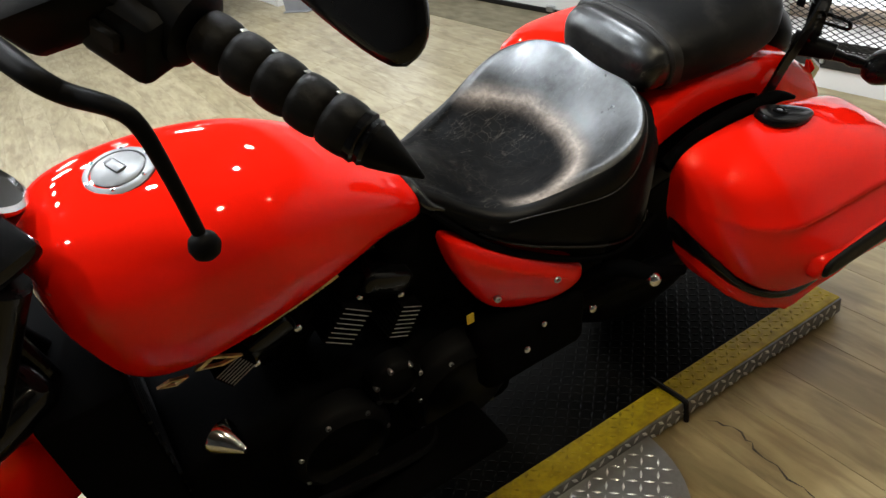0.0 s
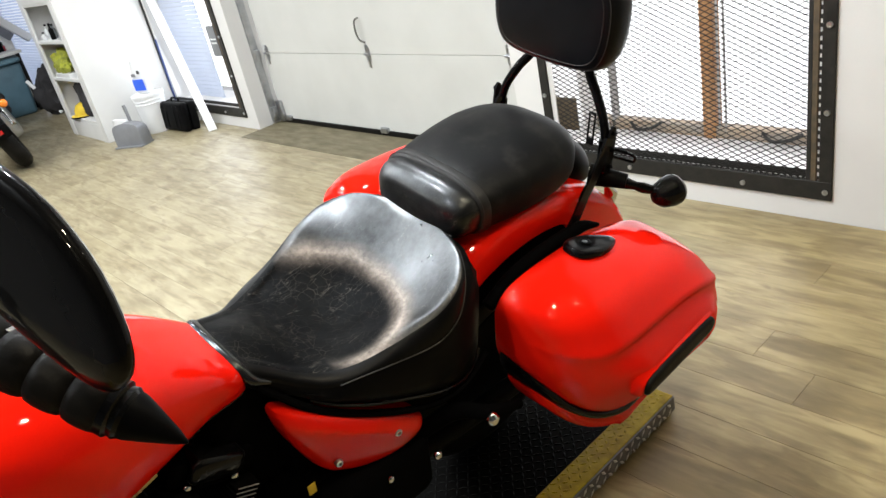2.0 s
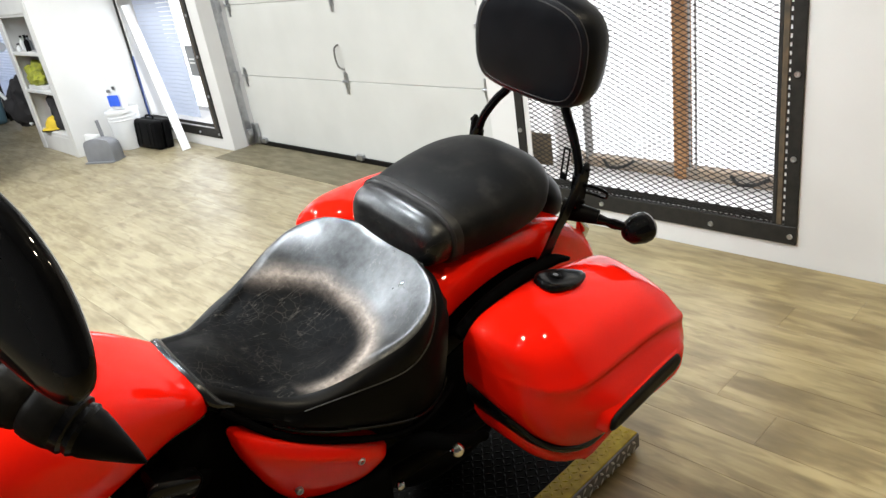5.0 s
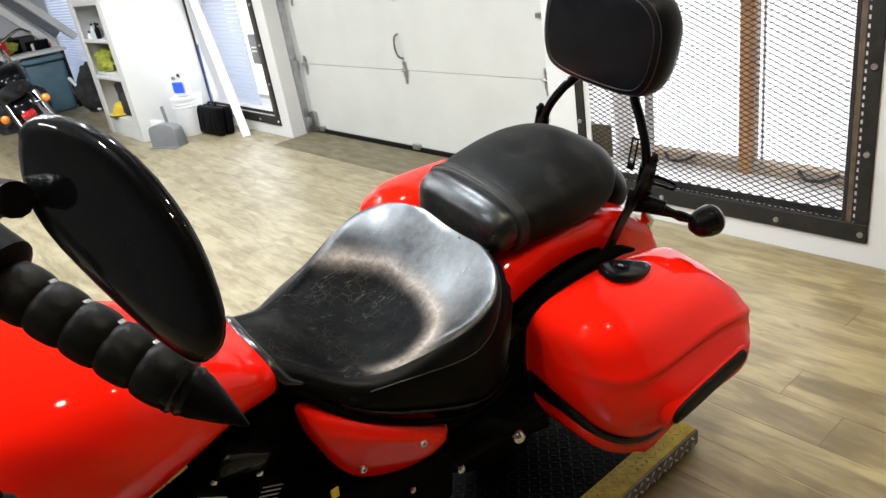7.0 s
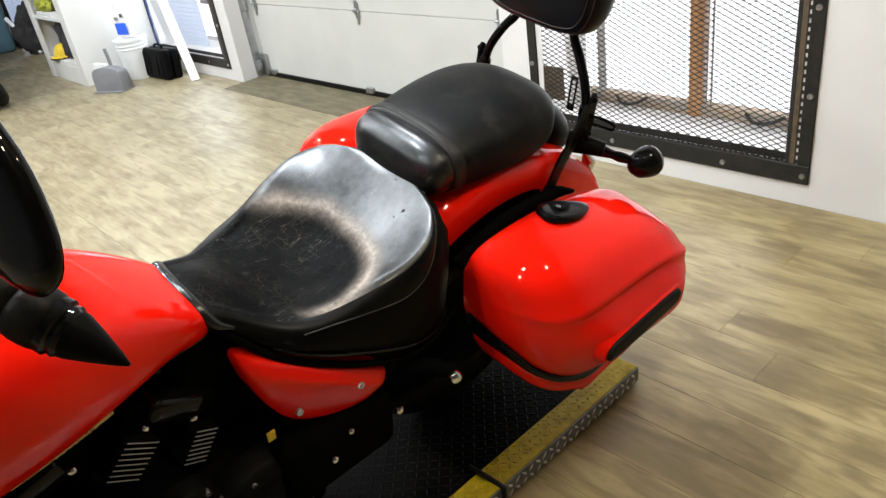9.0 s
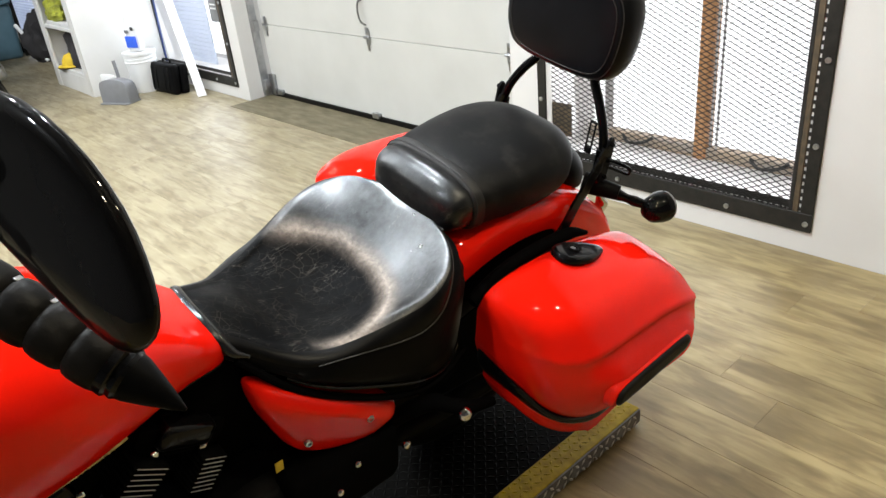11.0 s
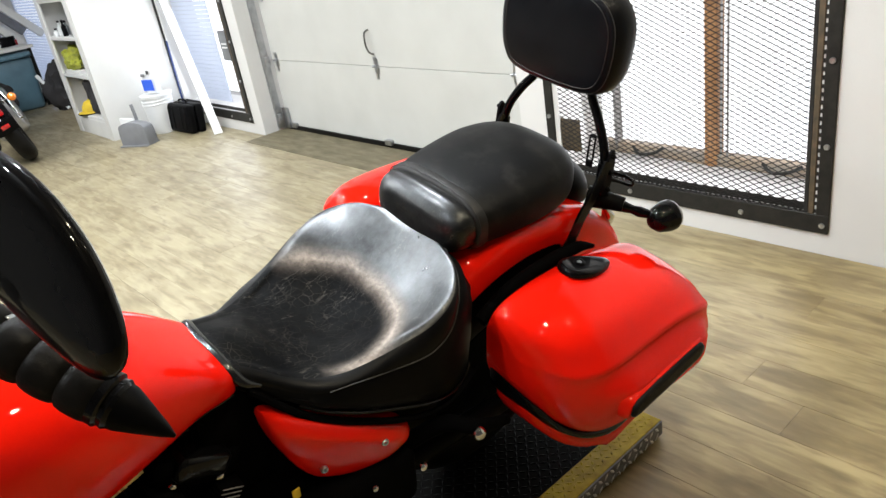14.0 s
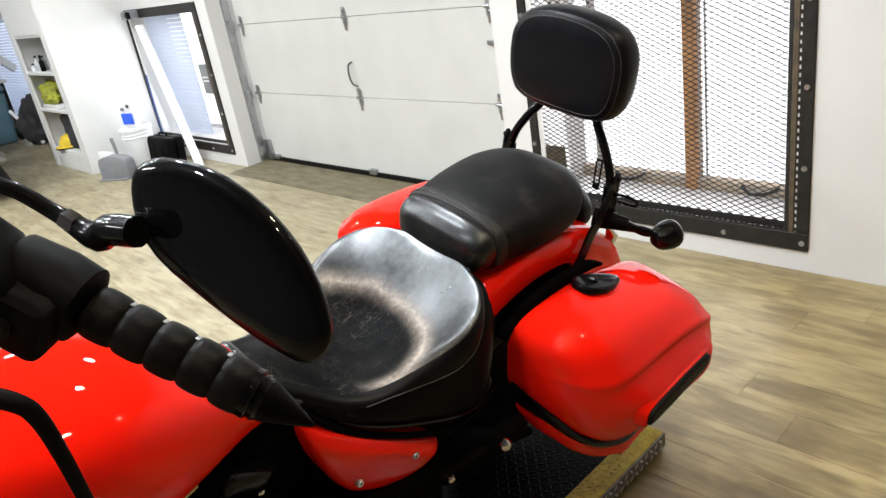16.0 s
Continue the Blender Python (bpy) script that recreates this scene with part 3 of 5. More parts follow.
    for z in (0.10, 0.56, 1.09):
        part("roller_bracket", box((0.0, -0.05, z - 0.04), (0.05 * s if s > 0 else 0.03, -0.004, z + 0.04), 0.004), ALLOY, rail)
part("corner_bracket", box((0.03, -0.03, 0.015), (0.10, -0.004, 0.18), 0.004), ALLOY, gd, "zinc bottom corner bracket")

# worn threshold boards in the door's recess
structure("threshold", box((DOOR_L + 0.004, 2.46, -0.003), (DOOR_R - 0.004, DY + 0.05, 0.004), 0.001, 1), DUSTY, "scuffed brown wood threshold strip", "threshold")

# white built-in shelf unit that stands out from the wall
SX0, SX1, SY = -7.62, -6.62, 1.925
unit = thing("shelf_unit", "white built-in open shelf unit against the wall", "shelf", pose(0, 0, 0))
for name, lo, hi in (("side_panel", (SX1 - 0.03, SY, 0), (SX1, WY, CEIL)), ("side_panel", (SX0, SY, 0), (SX0 + 0.03, WY, CEIL)),
                     ("back_panel", (SX0 + 0.03, WY - 0.02, 0), (SX1 - 0.03, WY, CEIL)), ("plinth", (SX0 + 0.03, SY + 0.004, 0), (SX1 - 0.03, SY + 0.03, 0.16)),
                     ("stile", (SX1 - 0.11, SY - 0.004, 0), (SX1 - 0.03, SY + 0.02, CEIL)), ("stile", (SX0 + 0.03, SY - 0.004, 0), (SX0 + 0.12, SY + 0.02, CEIL))):
    part(name, box(lo, hi, 0.003, 1), WHITE, unit)
for z in (0.16, 0.55, 0.89, 1.22):
    part("shelf", box((SX0 + 0.03, SY + 0.004, z), (SX1 - 0.03, WY - 0.02, z + 0.03), 0.003, 1), WHITE, unit)
part("upper_panel", box((SX0 + 0.122, SY - 0.004, 1.245), (SX1 - 0.112, SY + 0.018, CEIL), 0.002, 1), WHITE, unit, "plain white upper front")


# ---------------------------------------------------------------- the lift
LZ, LX = 0.06, -0.652
lift = thing("motorcycle_lift", "low motorcycle lift of diamond plate with yellow edges", "lift", pose(0, 0, 0))
part("deck", box((-1.24, -1.75, 0.0), (LX - 0.004, 1.383, LZ - 0.004), 0.003, 1), DARKPLATE, lift, "black diamond-plate deck")
part("edge_stripe", box((LX - 0.074, -1.75, 0.02), (LX, 1.387, LZ), 0.004), YELLOWBASE, lift, "worn yellow painted edge")
part("side_skirt", box((LX - 0.002, -1.75, 0.012), (LX + 0.004, 1.387, LZ - 0.003), 0.002, 1), PLATE, lift, "bare diamond-plate skirt")


def lugs(cells, size=(0.016, 0.0045, 0.0016)):
    """Raised lens-shaped lugs: rows of (point, along, out)."""
    verts, faces = [], []
    for p, a, o in cells:
        p, a, o = Vector(p), Vector(a).normalized(), Vector(o).normalized()
        s = o.cross(a)
        k = len(verts)
        verts += [tuple(p - a * size[0]), tuple(p + s * size[1]), tuple(p + a * size[0]), tuple(p - s * size[1]), tuple(p + o * size[2])]
        faces += [(k, k + 1, k + 4), (k + 1, k + 2, k + 4), (k + 2, k + 3, k + 4), (k + 3, k, k + 4)]
    bm = bmesh.new()
    me = bpy.data.meshes.new("t")
    me.from_pydata(verts, [], faces)
    bm.from_mesh(me)
    bpy.data.meshes.remove(me)
    return bm


def lug_grid(x0, x1, y0, y1, z, step=0.026):
    out, i, yy = [], 0, y0
    while yy < y1:
        xx, j = x0, 0
        while xx < x1:
            s = 1 if (i + j) % 2 else -1
            out.append(((xx, yy, z), (1, s, 0), (0, 0, 1)))
            xx, j = xx + step, j + 1
        yy, i = yy + step, i + 1
    return out


part("stripe_tread", lugs(lug_grid(LX - 0.064, LX - 0.006, -0.6, 1.378, LZ, 0.0195), (0.0098, 0.0040, 0.0018)), YELLOW, lift, "", None, 0, "stuff")
part("deck_tread", lugs(lug_grid(-1.2, LX - 0.08, -0.6, 1.37, LZ - 0.004, 0.020), (0.013, 0.0036, 0.0016)), DARKLUG, lift, "", None, 0, "stuff")
skirt = []
for i in range(70):
    for j in range(2):
        skirt.append(((LX + 0.004, -0.4 + i * 0.0255, 0.018 + 0.024 * j), (0, 1, 1 if (i + j) % 2 else -1), (1, 0, 0)))
part("skirt_tread", lugs(skirt, (0.0130, 0.0048, 0.0024)), BRIGHTLUG, lift, "", None, 0, "stuff")
# a flap of bare plate with a rounded corner, let down on the floor beside the lift
flap = thing("side_flap", "bare diamond-plate flap with a rounded corner beside the lift", "flap", pose(LX + 0.006, 0, 0))
outline = [(0, -0.6), (0.30, -0.6), (0.30, 0.36)] + [(0.30 * math.cos(a), 0.36 + 0.345 * math.sin(a) ** 0.8) for a in np.linspace(0.12, 1.50, 14)] + [(0, 0.705)]
part("plate", loft([[(px, py, z) for px, py in outline] for z in (0.002, 0.032)]), DIAMOND, flap, "", None, 30)
cells = [((c[0], c[1], 0.032), c2, o) for (c, c2, o) in lug_grid(0.018, 0.29, -0.2, 0.70, 0.032, 0.0255) if c[1] < 0.36 + 0.325 * (1 - min(1.0, c[0] / 0.29) ** 2) ** 0.5]
part("flap_tread", lugs(cells, (0.0125, 0.0032, 0.0024)), BRIGHTLUG, flap, "", None, 0, "stuff")
strap = thing("rubber_strap", "thin black rubber strap over the lift's edge", "strap", pose(0, 0, 0))
part("band", tube([(LX - 0.10, 0.818, LZ + 0.004), (LX - 0.04, 0.820, LZ + 0.005), (LX + 0.004, 0.822, LZ + 0.003), (LX + 0.010, 0.822, LZ - 0.012), (LX + 0.010, 0.820, 0.004)], 0.0065, 20, 6), RUBBER, strap)

# ---------------------------------------------------------------- the motorcycle (leaning on its side stand)
BIKE = thing("motorcycle", "red touring motorcycle with black leather seats, parked on the lift", "motorcycle", pose(-1.035, 0, LZ, 0, 15, 0))


def sections(table, n):
    return spline(table, n)


def body_ring(u, hw, top, bot, wide, p=2.4, sides=40, q=3.0):
    ring = []
    for a in np.linspace(0, math.tau, sides, endpoint=False):
        c, s = math.cos(a), math.sin(a)
        e = p if s >= 0 else q
        x = hw * math.copysign(abs(c) ** (2 / e), c)
        z = wide + (top - wide if s >= 0 else wide - bot) * math.copysign(abs(s) ** (2 / e), s)
        ring.append((x, u, z))
    return ring


# fuel tank: station, half width, top, bottom, widest height
tank_rows = [(-0.245, 0.055, 0.880, 0.790, 0.835), (-0.225, 0.105, 0.918, 0.752, 0.825), (-0.185, 0.152, 0.940, 0.690, 0.810), (-0.12, 0.172, 0.950, 0.672, 0.80),
             (-0.03, 0.178, 0.948, 0.681, 0.795), (0.07, 0.170, 0.932, 0.701, 0.785), (0.16, 0.150, 0.897, 0.713, 0.780), (0.25, 0.122, 0.840, 0.722, 0.768),
             (0.315, 0.100, 0.784, 0.712, 0.745), (0.350, 0.070, 0.752, 0.705, 0.730)]
tank = part("fuel_tank", loft([body_ring(*r, p=2.5, q=4.5) for r in sections(tank_rows, 44)]), RED, BIKE, "glossy red fuel tank", None, 60)
capm = pose(0.0, -0.082, 0.9475, 4, 0, 20)
cap = part("fuel_cap", lathe([(0.050, -0.01), (0.051, 0.002), (0.047, 0.0055), (0.040, 0.006), (0.038, 0.003), (0.037, 0.003)], 36), CAPMETAL, tank, "brushed alloy fuel cap", capm)
part("cap_lid", lathe([(0.0365, 0.0), (0.0365, 0.006), (0.033, 0.0085), (0.0, 0.0092)], 36), CAPMETAL, cap)
part("key_cover", box((-0.018, -0.008, 0.009), (0.014, 0.008, 0.0125), 0.003), CAPMETAL, cap)
part("keyhole", box((-0.021, -0.006, 0.0095), (-0.014, 0.006, 0.0131), 0.0015), BAR, cap)
for k in range(6):
    a = k * math.tau / 6 + 0.3
    part("cap_screw", lathe([(0.0026, 0), (0.0026, 0.0072), (0.001, 0.0076)], 10), CHROME, cap, "", pose(0.0445 * math.cos(a), 0.0445 * math.sin(a), 0))


def tank_edge(u, out=0.002, w=None):
    r = sections(tank_rows, 200)
    i = int(np.abs(r[:, 0] - u).argmin())
    _, hw, top, bot, wide = r[i]
    z = bot + 0.010 if w is None else w
    s = min(0.999, (wide - z) / (wide - bot))
    return (hw * (1 - s ** 4.5) ** (1 / 4.5) + out, u, z)


part("trim_strip", tube([tank_edge(u, 0.005) for u in np.linspace(-0.01, 0.145, 12)], 0.0048, 30, 6), BRASS, tank, "gold trim strip with worn raised lettering")
for k in range(7):
    u = 0.055 + 0.010 * k
    part("trim_letter", box((-0.002, -0.0026, -0.003), (0.0025, 0.0026, 0.003), 0.001, 1), CREAMPRINT, tank, "", Matrix.Translation(tank_edge(u, 0.007)))
# two slanted open plates of gold under the tank's edge
for ring in (((-0.165, 0.660), (-0.144, 0.664), (-0.117, 0.655), (-0.138, 0.648)), ((-0.107, 0.660), (-0.077, 0.674), (-0.032, 0.645), (-0.065, 0.643))):
    gold = bmesh.new()
    cu, cz = sum(u for u, z in ring) / 4, sum(z for u, z in ring) / 4
    loops = [[gold.verts.new((x, cu + (u - cu) * k, cz + (z - cz) * k)) for u, z in ring] for x, k in ((0.130, 1.0), (0.136, 1.0), (0.1365, 0.66), (0.130, 0.60))]
    for a, b in zip(loops, loops[1:] + loops[:1]):
        for n in range(4):
            m = (n + 1) % 4
            gold.faces.new((a[n], a[m], b[m], b[n]))
    part("gold_plate", gold, BRASS, tank, "worn gold open plate", None, 0)
part("tank_seam", tube([tank_edge(u, -0.004) for u in np.linspace(-0.17, 0.32, 20)], 0.006, 40, 6), GLOSS, tank, "black lower seam")

# solo seat: station, centre height, crest (half width, height), seam (half width, height), body half width, bottom
seat_rows = [(0.322, 0.778, 0.050, 0.770, 0.084, 0.750, 0.086, 0.738), (0.338, 0.790, 0.055, 0.780, 0.093, 0.752, 0.096, 0.728), (0.37, 0.780, 0.070, 0.762, 0.108, 0.735, 0.114, 0.705), (0.41, 0.757, 0.095, 0.735, 0.134, 0.711, 0.142, 0.680),
             (0.45, 0.733, 0.114, 0.721, 0.162, 0.702, 0.172, 0.658), (0.50, 0.708, 0.140, 0.718, 0.181, 0.706, 0.192, 0.634), (0.56, 0.692, 0.162, 0.732, 0.200, 0.708, 0.210, 0.612), (0.62, 0.696, 0.184, 0.755, 0.218, 0.712, 0.226, 0.592),
             (0.66, 0.714, 0.196, 0.769, 0.224, 0.720, 0.232, 0.580), (0.70, 0.745, 0.196, 0.785, 0.220, 0.742, 0.230, 0.572), (0.735, 0.774, 0.182, 0.797, 0.200, 0.778, 0.220, 0.570), (0.765, 0.797, 0.150, 0.811, 0.164, 0.803, 0.205, 0.575),
             (0.785, 0.811, 0.095, 0.819, 0.118, 0.812, 0.190, 0.588), (0.798, 0.815, 0.050, 0.818, 0.080, 0.812, 0.172, 0.602), (0.815, 0.799, 0.040, 0.799, 0.065, 0.793, 0.155, 0.640)]
SKIRT_N = 7


def seat_ring(u, wc, xc, zc, hw, wr, bw, wb):
    half = [(bw * 0.78, wb), (bw * 0.94, wb + 0.004), (bw * 0.99, wb + 0.016), (bw, wb + 0.35 * (wr - wb)), (bw * 0.995, wb + 0.66 * (wr - wb)), (hw + 0.55 * (bw - hw), wr - 0.012), (hw + 0.0015, wr - 0.002)]
    for a in np.linspace(math.pi / 2, 0.08, 9):
        half.append((xc + (hw - xc) * math.sin(a), wr + (zc - wr) * math.cos(a)))
    for t in np.linspace(1.0, 0.03, 18):
        # the sitting bowl is let in a little, with a soft lip round it
        far = math.hypot((u - 0.553) / 0.122, xc * t / 0.160)
        k = min(1.0, max(0.0, (1.12 - far) / 0.26))
        half.append((xc * t, wc + (zc - wc) * (0.55 * t ** 2.1 + 0.45 * math.sin(t * math.pi / 2) ** 2.3) - 0.006 * k * k * (3 - 2 * k)))
    return [(x, u, z) for x, z in half] + [(-x, u, z) for x, z in half[::-1]]


srows = sections(seat_rows, 120)
seat = part("rider_seat", loft([seat_ring(*r) for r in srows]), SEAT, BIKE, "scuffed black leather bucket seat", None, 75)
seat.data.materials.append(SKIRT)
seat.data.materials.append(SHOULDER)
RING_N = 2 * (SKIRT_N + 27)
for f in seat.data.polygons:
    if f.index >= 119 * RING_N or f.index % RING_N < SKIRT_N or f.index % RING_N >= RING_N - SKIRT_N - 1:
        f.material_index = 1
    elif min(f.index % RING_N, RING_N - 2 - f.index % RING_N) < SKIRT_N + 6:
        f.material_index = 2
rim = [(r[4] + 0.001, r[0], r[5]) for r in srows[36:-10:4]]
part("piping", tube(rim + [(-x, u, z) for x, u, z in rim[::-1]], 0.0014, 120, 6), PIPE, seat, "stitched grey-black piping")
nose = [(0.106, 0.366, 0.737), (0.095, 0.342, 0.752), (0.070, 0.331, 0.772), (0.035, 0.325, 0.783), (0.0, 0.323, 0.786)]
nose += [(-x, u, z) for x, u, z in nose[-2::-1]]
part("seat_lip", tube(nose, [0.004, 0.010, 0.0125, 0.0125, 0.0125, 0.0125, 0.0125, 0.010, 0.004], 50, 14), LIP, seat, "rolled glossy leather front edge")
hem = [(r[6] * 0.985 + 0.002, r[0], r[7] + 0.006) for r in srows[26:104:6]]
for s in (1, -1):
    part("hem", tube([(s * x, u, z) for x, u, z in hem], 0.0030, 50, 8), GLOSS, seat, "glossy rolled hem")

# passenger seat: bolster in front, strap, and cushion
pil_rows = [(0.790, 0.080, 0.852, 0.800, 0.822), (0.797, 0.106, 0.872, 0.790, 0.830), (0.812, 0.124, 0.889, 0.784, 0.836), (0.832, 0.132, 0.898, 0.784, 0.840), (0.858, 0.132, 0.896, 0.786, 0.840)]
pillion = part("passenger_seat", loft([body_ring(*r, p=2.9, q=3) for r in sections([(0.850, 0.130, 0.888, 0.786, 0.838), (0.872, 0.139, 0.903, 0.786, 0.838), (0.93, 0.150, 0.912, 0.784, 0.842), (1.0, 0.157, 0.919, 0.782, 0.846), (1.07, 0.155, 0.923, 0.782, 0.848),
                (1.13, 0.139, 0.919, 0.784, 0.846), (1.172, 0.110, 0.904, 0.790, 0.840), (1.196, 0.074, 0.882, 0.796, 0.832), (1.208, 0.034, 0.858, 0.806, 0.826)], 36)]), CUSHION, BIKE, "black vinyl passenger seat", None, 60)
part("bolster", loft([body_ring(*r, p=2.9, q=2.6) for r in sections(pil_rows, 20)]), BOLSTER, pillion, "glossy worn leather bolster", None, 60)
band = [body_ring(u, hw, top, bot, wide, 2.9, 48, 3) for u, hw, top, bot, wide in ((0.846, 0.132, 0.894, 0.784, 0.838), (0.848, 0.1370, 0.9035, 0.782, 0.838), (0.853, 0.1390, 0.9055, 0.781, 0.838), (0.866, 0.1415, 0.9075, 0.781, 0.839), (0.870, 0.1415, 0.9070, 0.781, 0.839), (0.872, 0.137, 0.898, 0.784, 0.839))]
strap_ = part("seat_strap", loft(band), STRAP, pillion, "stitched black strap", None, 60)
for u in (0.851, 0.867):
    part("strap_seam", tube([(x, yy, z + 0.0004) for x, yy, z in body_ring(u, 0.1393, 0.9058, 0.781, 0.838, 2.9, 48, 3)[0:25]], 0.0009, 60, 5), PIPE, strap_)
# rear fender: an arch round the rear wheel
AX, AW, AR = 0.985, 0.315, 0.455


def arch_ring(a, half, r, depth, lip=0.03):
    pts = [(half, r - depth), (half, r - lip), (half * 0.93, r - lip * 0.35), (half * 0.6, r), (0, r + 0.006), (-half * 0.6, r), (-half * 0.93, r - lip * 0.35), (-half, r - lip), (-half, r - depth),
           (-half * 0.93, r - depth), (-half * 0.88, r - lip - 0.006), (0, r - 0.012), (half * 0.88, r - lip - 0.006), (half * 0.93, r - depth)]
    return [(v, AX + math.sin(a) * rr, AW + math.cos(a) * rr) for v, rr in pts]


def fender_depth(a):
    return 0.078 + 0.085 * min(1.0, max(0.0, (a - 0.30) / 0.35))


fender = part("rear_fender", loft([arch_ring(a, 0.150 - 0.02 * max(0, a) ** 2 * 0.4, AR + 0.018 + 0.004 * math.sin(a), fender_depth(a), 0.022) for a in np.linspace(-0.42, 1.55, 36)]), RED, BIKE, "glossy red rear fender", None, 50)
for s in (1, -1):
    # dark strip added where the gap below the fender lies in shade
    part("fender_rail", box((s * 0.128 - 0.012, 0.80, 0.60), (s * 0.128 + 0.012, 1.16, 0.712), 0.006, 2), MATTE, BIKE, "dark strip standing for the shaded gap under the fender")
    # a flat plate from the backrest clamp down across the fender
    way = spline([(1.232, 0.842), (1.206, 0.804), (1.175, 0.765), (1.148, 0.738), (1.113, 0.690), (1.080, 0.668), (1.02, 0.660), (0.93, 0.652)], 30)
    rings = []
    for k, (uu, ww) in enumerate(way):
        du, dw = way[min(k + 1, 29)] - way[max(k - 1, 0)]
        ln, half = math.hypot(du, dw), 0.0145 if k < 20 else 0.0145 - 0.0007 * (k - 19)
        nu, nw = -dw / ln * half, du / ln * half
        rings.append([(s * (0.150 + d), uu + e * nu, ww + e * nw) for d, e in ((-0.003, -1), (0.003, -1), (0.004, 0), (0.003, 1), (-0.003, 1))])
    part("fender_strut", loft(rings), GLOSS, BIKE, "flat gloss black fender strut", None, 40)
part("lamp_trim", tube([(0.125, 1.300, 0.690), (0.128, 1.318, 0.660), (0.122, 1.338, 0.620)], [0.006, 0.018, 0.006], 12, 10, 0.6), CHROME, BIKE, "chrome tail lamp trim")
tail = part("tail_light", lathe([(0.03, 0.0), (0.038, 0.014), (0.03, 0.04), (0.0, 0.048)], 24), REDLENS, BIKE, "round red tail light", pose(0, 1.375, 0.56, -75, 0, 0))
part("housing", lathe([(0.0, -0.03), (0.03, -0.03), (0.041, -0.006), (0.041, 0.004)], 24), CHROME, tail)

# backrest
def pad_outline(k):
    return chaikin([(k * 0.118, 0.998), (k * 0.150, 1.035), (k * 0.160, 1.10), (k * 0.154, 1.170), (k * 0.108, 1.215), (0, 1.230), (-k * 0.108, 1.215), (-k * 0.154, 1.170), (-k * 0.160, 1.10), (-k * 0.150, 1.035), (-k * 0.118, 0.998), (0, 0.992)], 2)


pad_steps = ((1.1965, 0.30), (1.197, 0.60), (1.199, 0.82), (1.202, 0.905), (1.204, 0.935), (1.2095, 0.962), (1.219, 0.992), (1.232, 1.008), (1.252, 1.01), (1.270, 0.985), (1.282, 0.93), (1.287, 0.80))
backrest = part("backrest", loft([[(x, u, 1.112 + (z - 1.112) * k) for x, z in pad_outline(k)] for u, k in pad_steps]), PADVINYL, BIKE, "padded black vinyl backrest", None, 60)
for k, u in ((0.865, 1.2003), (0.945, 1.2058)):
    part("pad_seam", tube([(x, u, 1.112 + (z - 1.112) * k) for x, z in np.vstack([pad_outline(k), pad_outline(k)[:1]])], 0.0013, 110, 5), PIPE, backrest, "stitched seam")
for s in (1, -1):
    part("backrest_rod", tube([(s * 0.154, 1.238, 0.770), (s * 0.154, 1.240, 0.832), (s * 0.141, 1.242, 0.888), (s * 0.110, 1.248, 0.943), (s * 0.080, 1.256, 0.985), (s * 0.075, 1.260, 1.04)], 0.0105, 30, 12), GLOSS, backrest, "gloss black steel rod")
    part("rod_clamp", tube([(s * 0.154, 1.239, 0.800), (s * 0.1525, 1.240, 0.850)], 0.0150, 2, 14), GLOSS, backrest)
    plate = part("mount_plate", loft([[(s * (0.166 + d), uu, zz) for uu, zz in chaikin([(1.222, 0.775), (1.250, 0.772), (1.256, 0.83), (1.252, 0.885), (1.232, 0.888), (1.226, 0.83)], 2)] for d in (-0.003, 0.003)]), SATIN, backrest, "flat black mounting plate", None, 30)
    for zz in (0.790, 0.832, 0.872):
        bolt(plate, (s * 0.169, 1.240, zz), (s * 2, 1.240, zz), 0.0055, SATIN)
for lo, hi in (((0.139, 1.203, 0.850), (0.143, 1.209, 0.922)), ((0.125, 1.203, 0.850), (0.129, 1.209, 0.922)), ((0.125, 1.203, 0.917), (0.143, 1.209, 0.923)), ((0.125, 1.203, 0.845), (0.143, 1.209, 0.862))):
    part("slotted_bracket", box(lo, hi, 0.002, 1), SATIN, backrest, "", None, 30)
part("luggage_hook", tube([(0.146, 1.246, 0.826), (0.180, 1.262, 0.824), (0.207, 1.270, 0.820), (0.213, 1.272, 0.812), (0.208, 1.270, 0.805), (0.180, 1.262, 0.806), (0.148, 1.246, 0.808)], 0.0036, 30, 8), GLOSS, backrest, "looped black luggage hook")
part("tail_hump", loft([body_ring(*r, p=2.2) for r in sections([(1.17, 0.06, 0.80, 0.72, 0.75), (1.20, 0.085, 0.815, 0.71, 0.76), (1.25, 0.09, 0.805, 0.69, 0.74), (1.30, 0.07, 0.775, 0.67, 0.71), (1.33, 0.03, 0.74, 0.67, 0.70)], 16)]), SATIN, BIKE, "black cover behind the passenger seat", None, 60)
part("signal_bar", tube([(0.10, 1.235, 0.740), (0.178, 1.268, 0.732)], [0.026, 0.017], 2, 16), SATIN, BIKE)


def signal(s):
    sg = part("turn_signal", lathe([(0.0, -0.042), (0.016, -0.039), (0.030, -0.022), (0.0365, 0.004), (0.0365, 0.018)], 28), GLOSS, BIKE, "black bullet turn signal", along((s * 0.245, 1.335, 0.698), (s * 0.245 + s * 0.12, 1.95, 0.70)))
    part("signal_lens", lathe([(0.034, 0.016), (0.034, 0.025), (0.024, 0.034), (0.0, 0.037)], 28), GREYPLASTIC, sg, "smoked lens")
    part("signal_stem", tube([(s * 0.165, 1.262, 0.730), (s * 0.19, 1.285, 0.718), (s * 0.205, 1.297, 0.712), (s * 0.238, 1.325, 0.70)], [0.016, 0.010, 0.013, 0.008], 18, 12), GLOSS, BIKE, "black turn signal stem")


signal(1)
signal(-1)


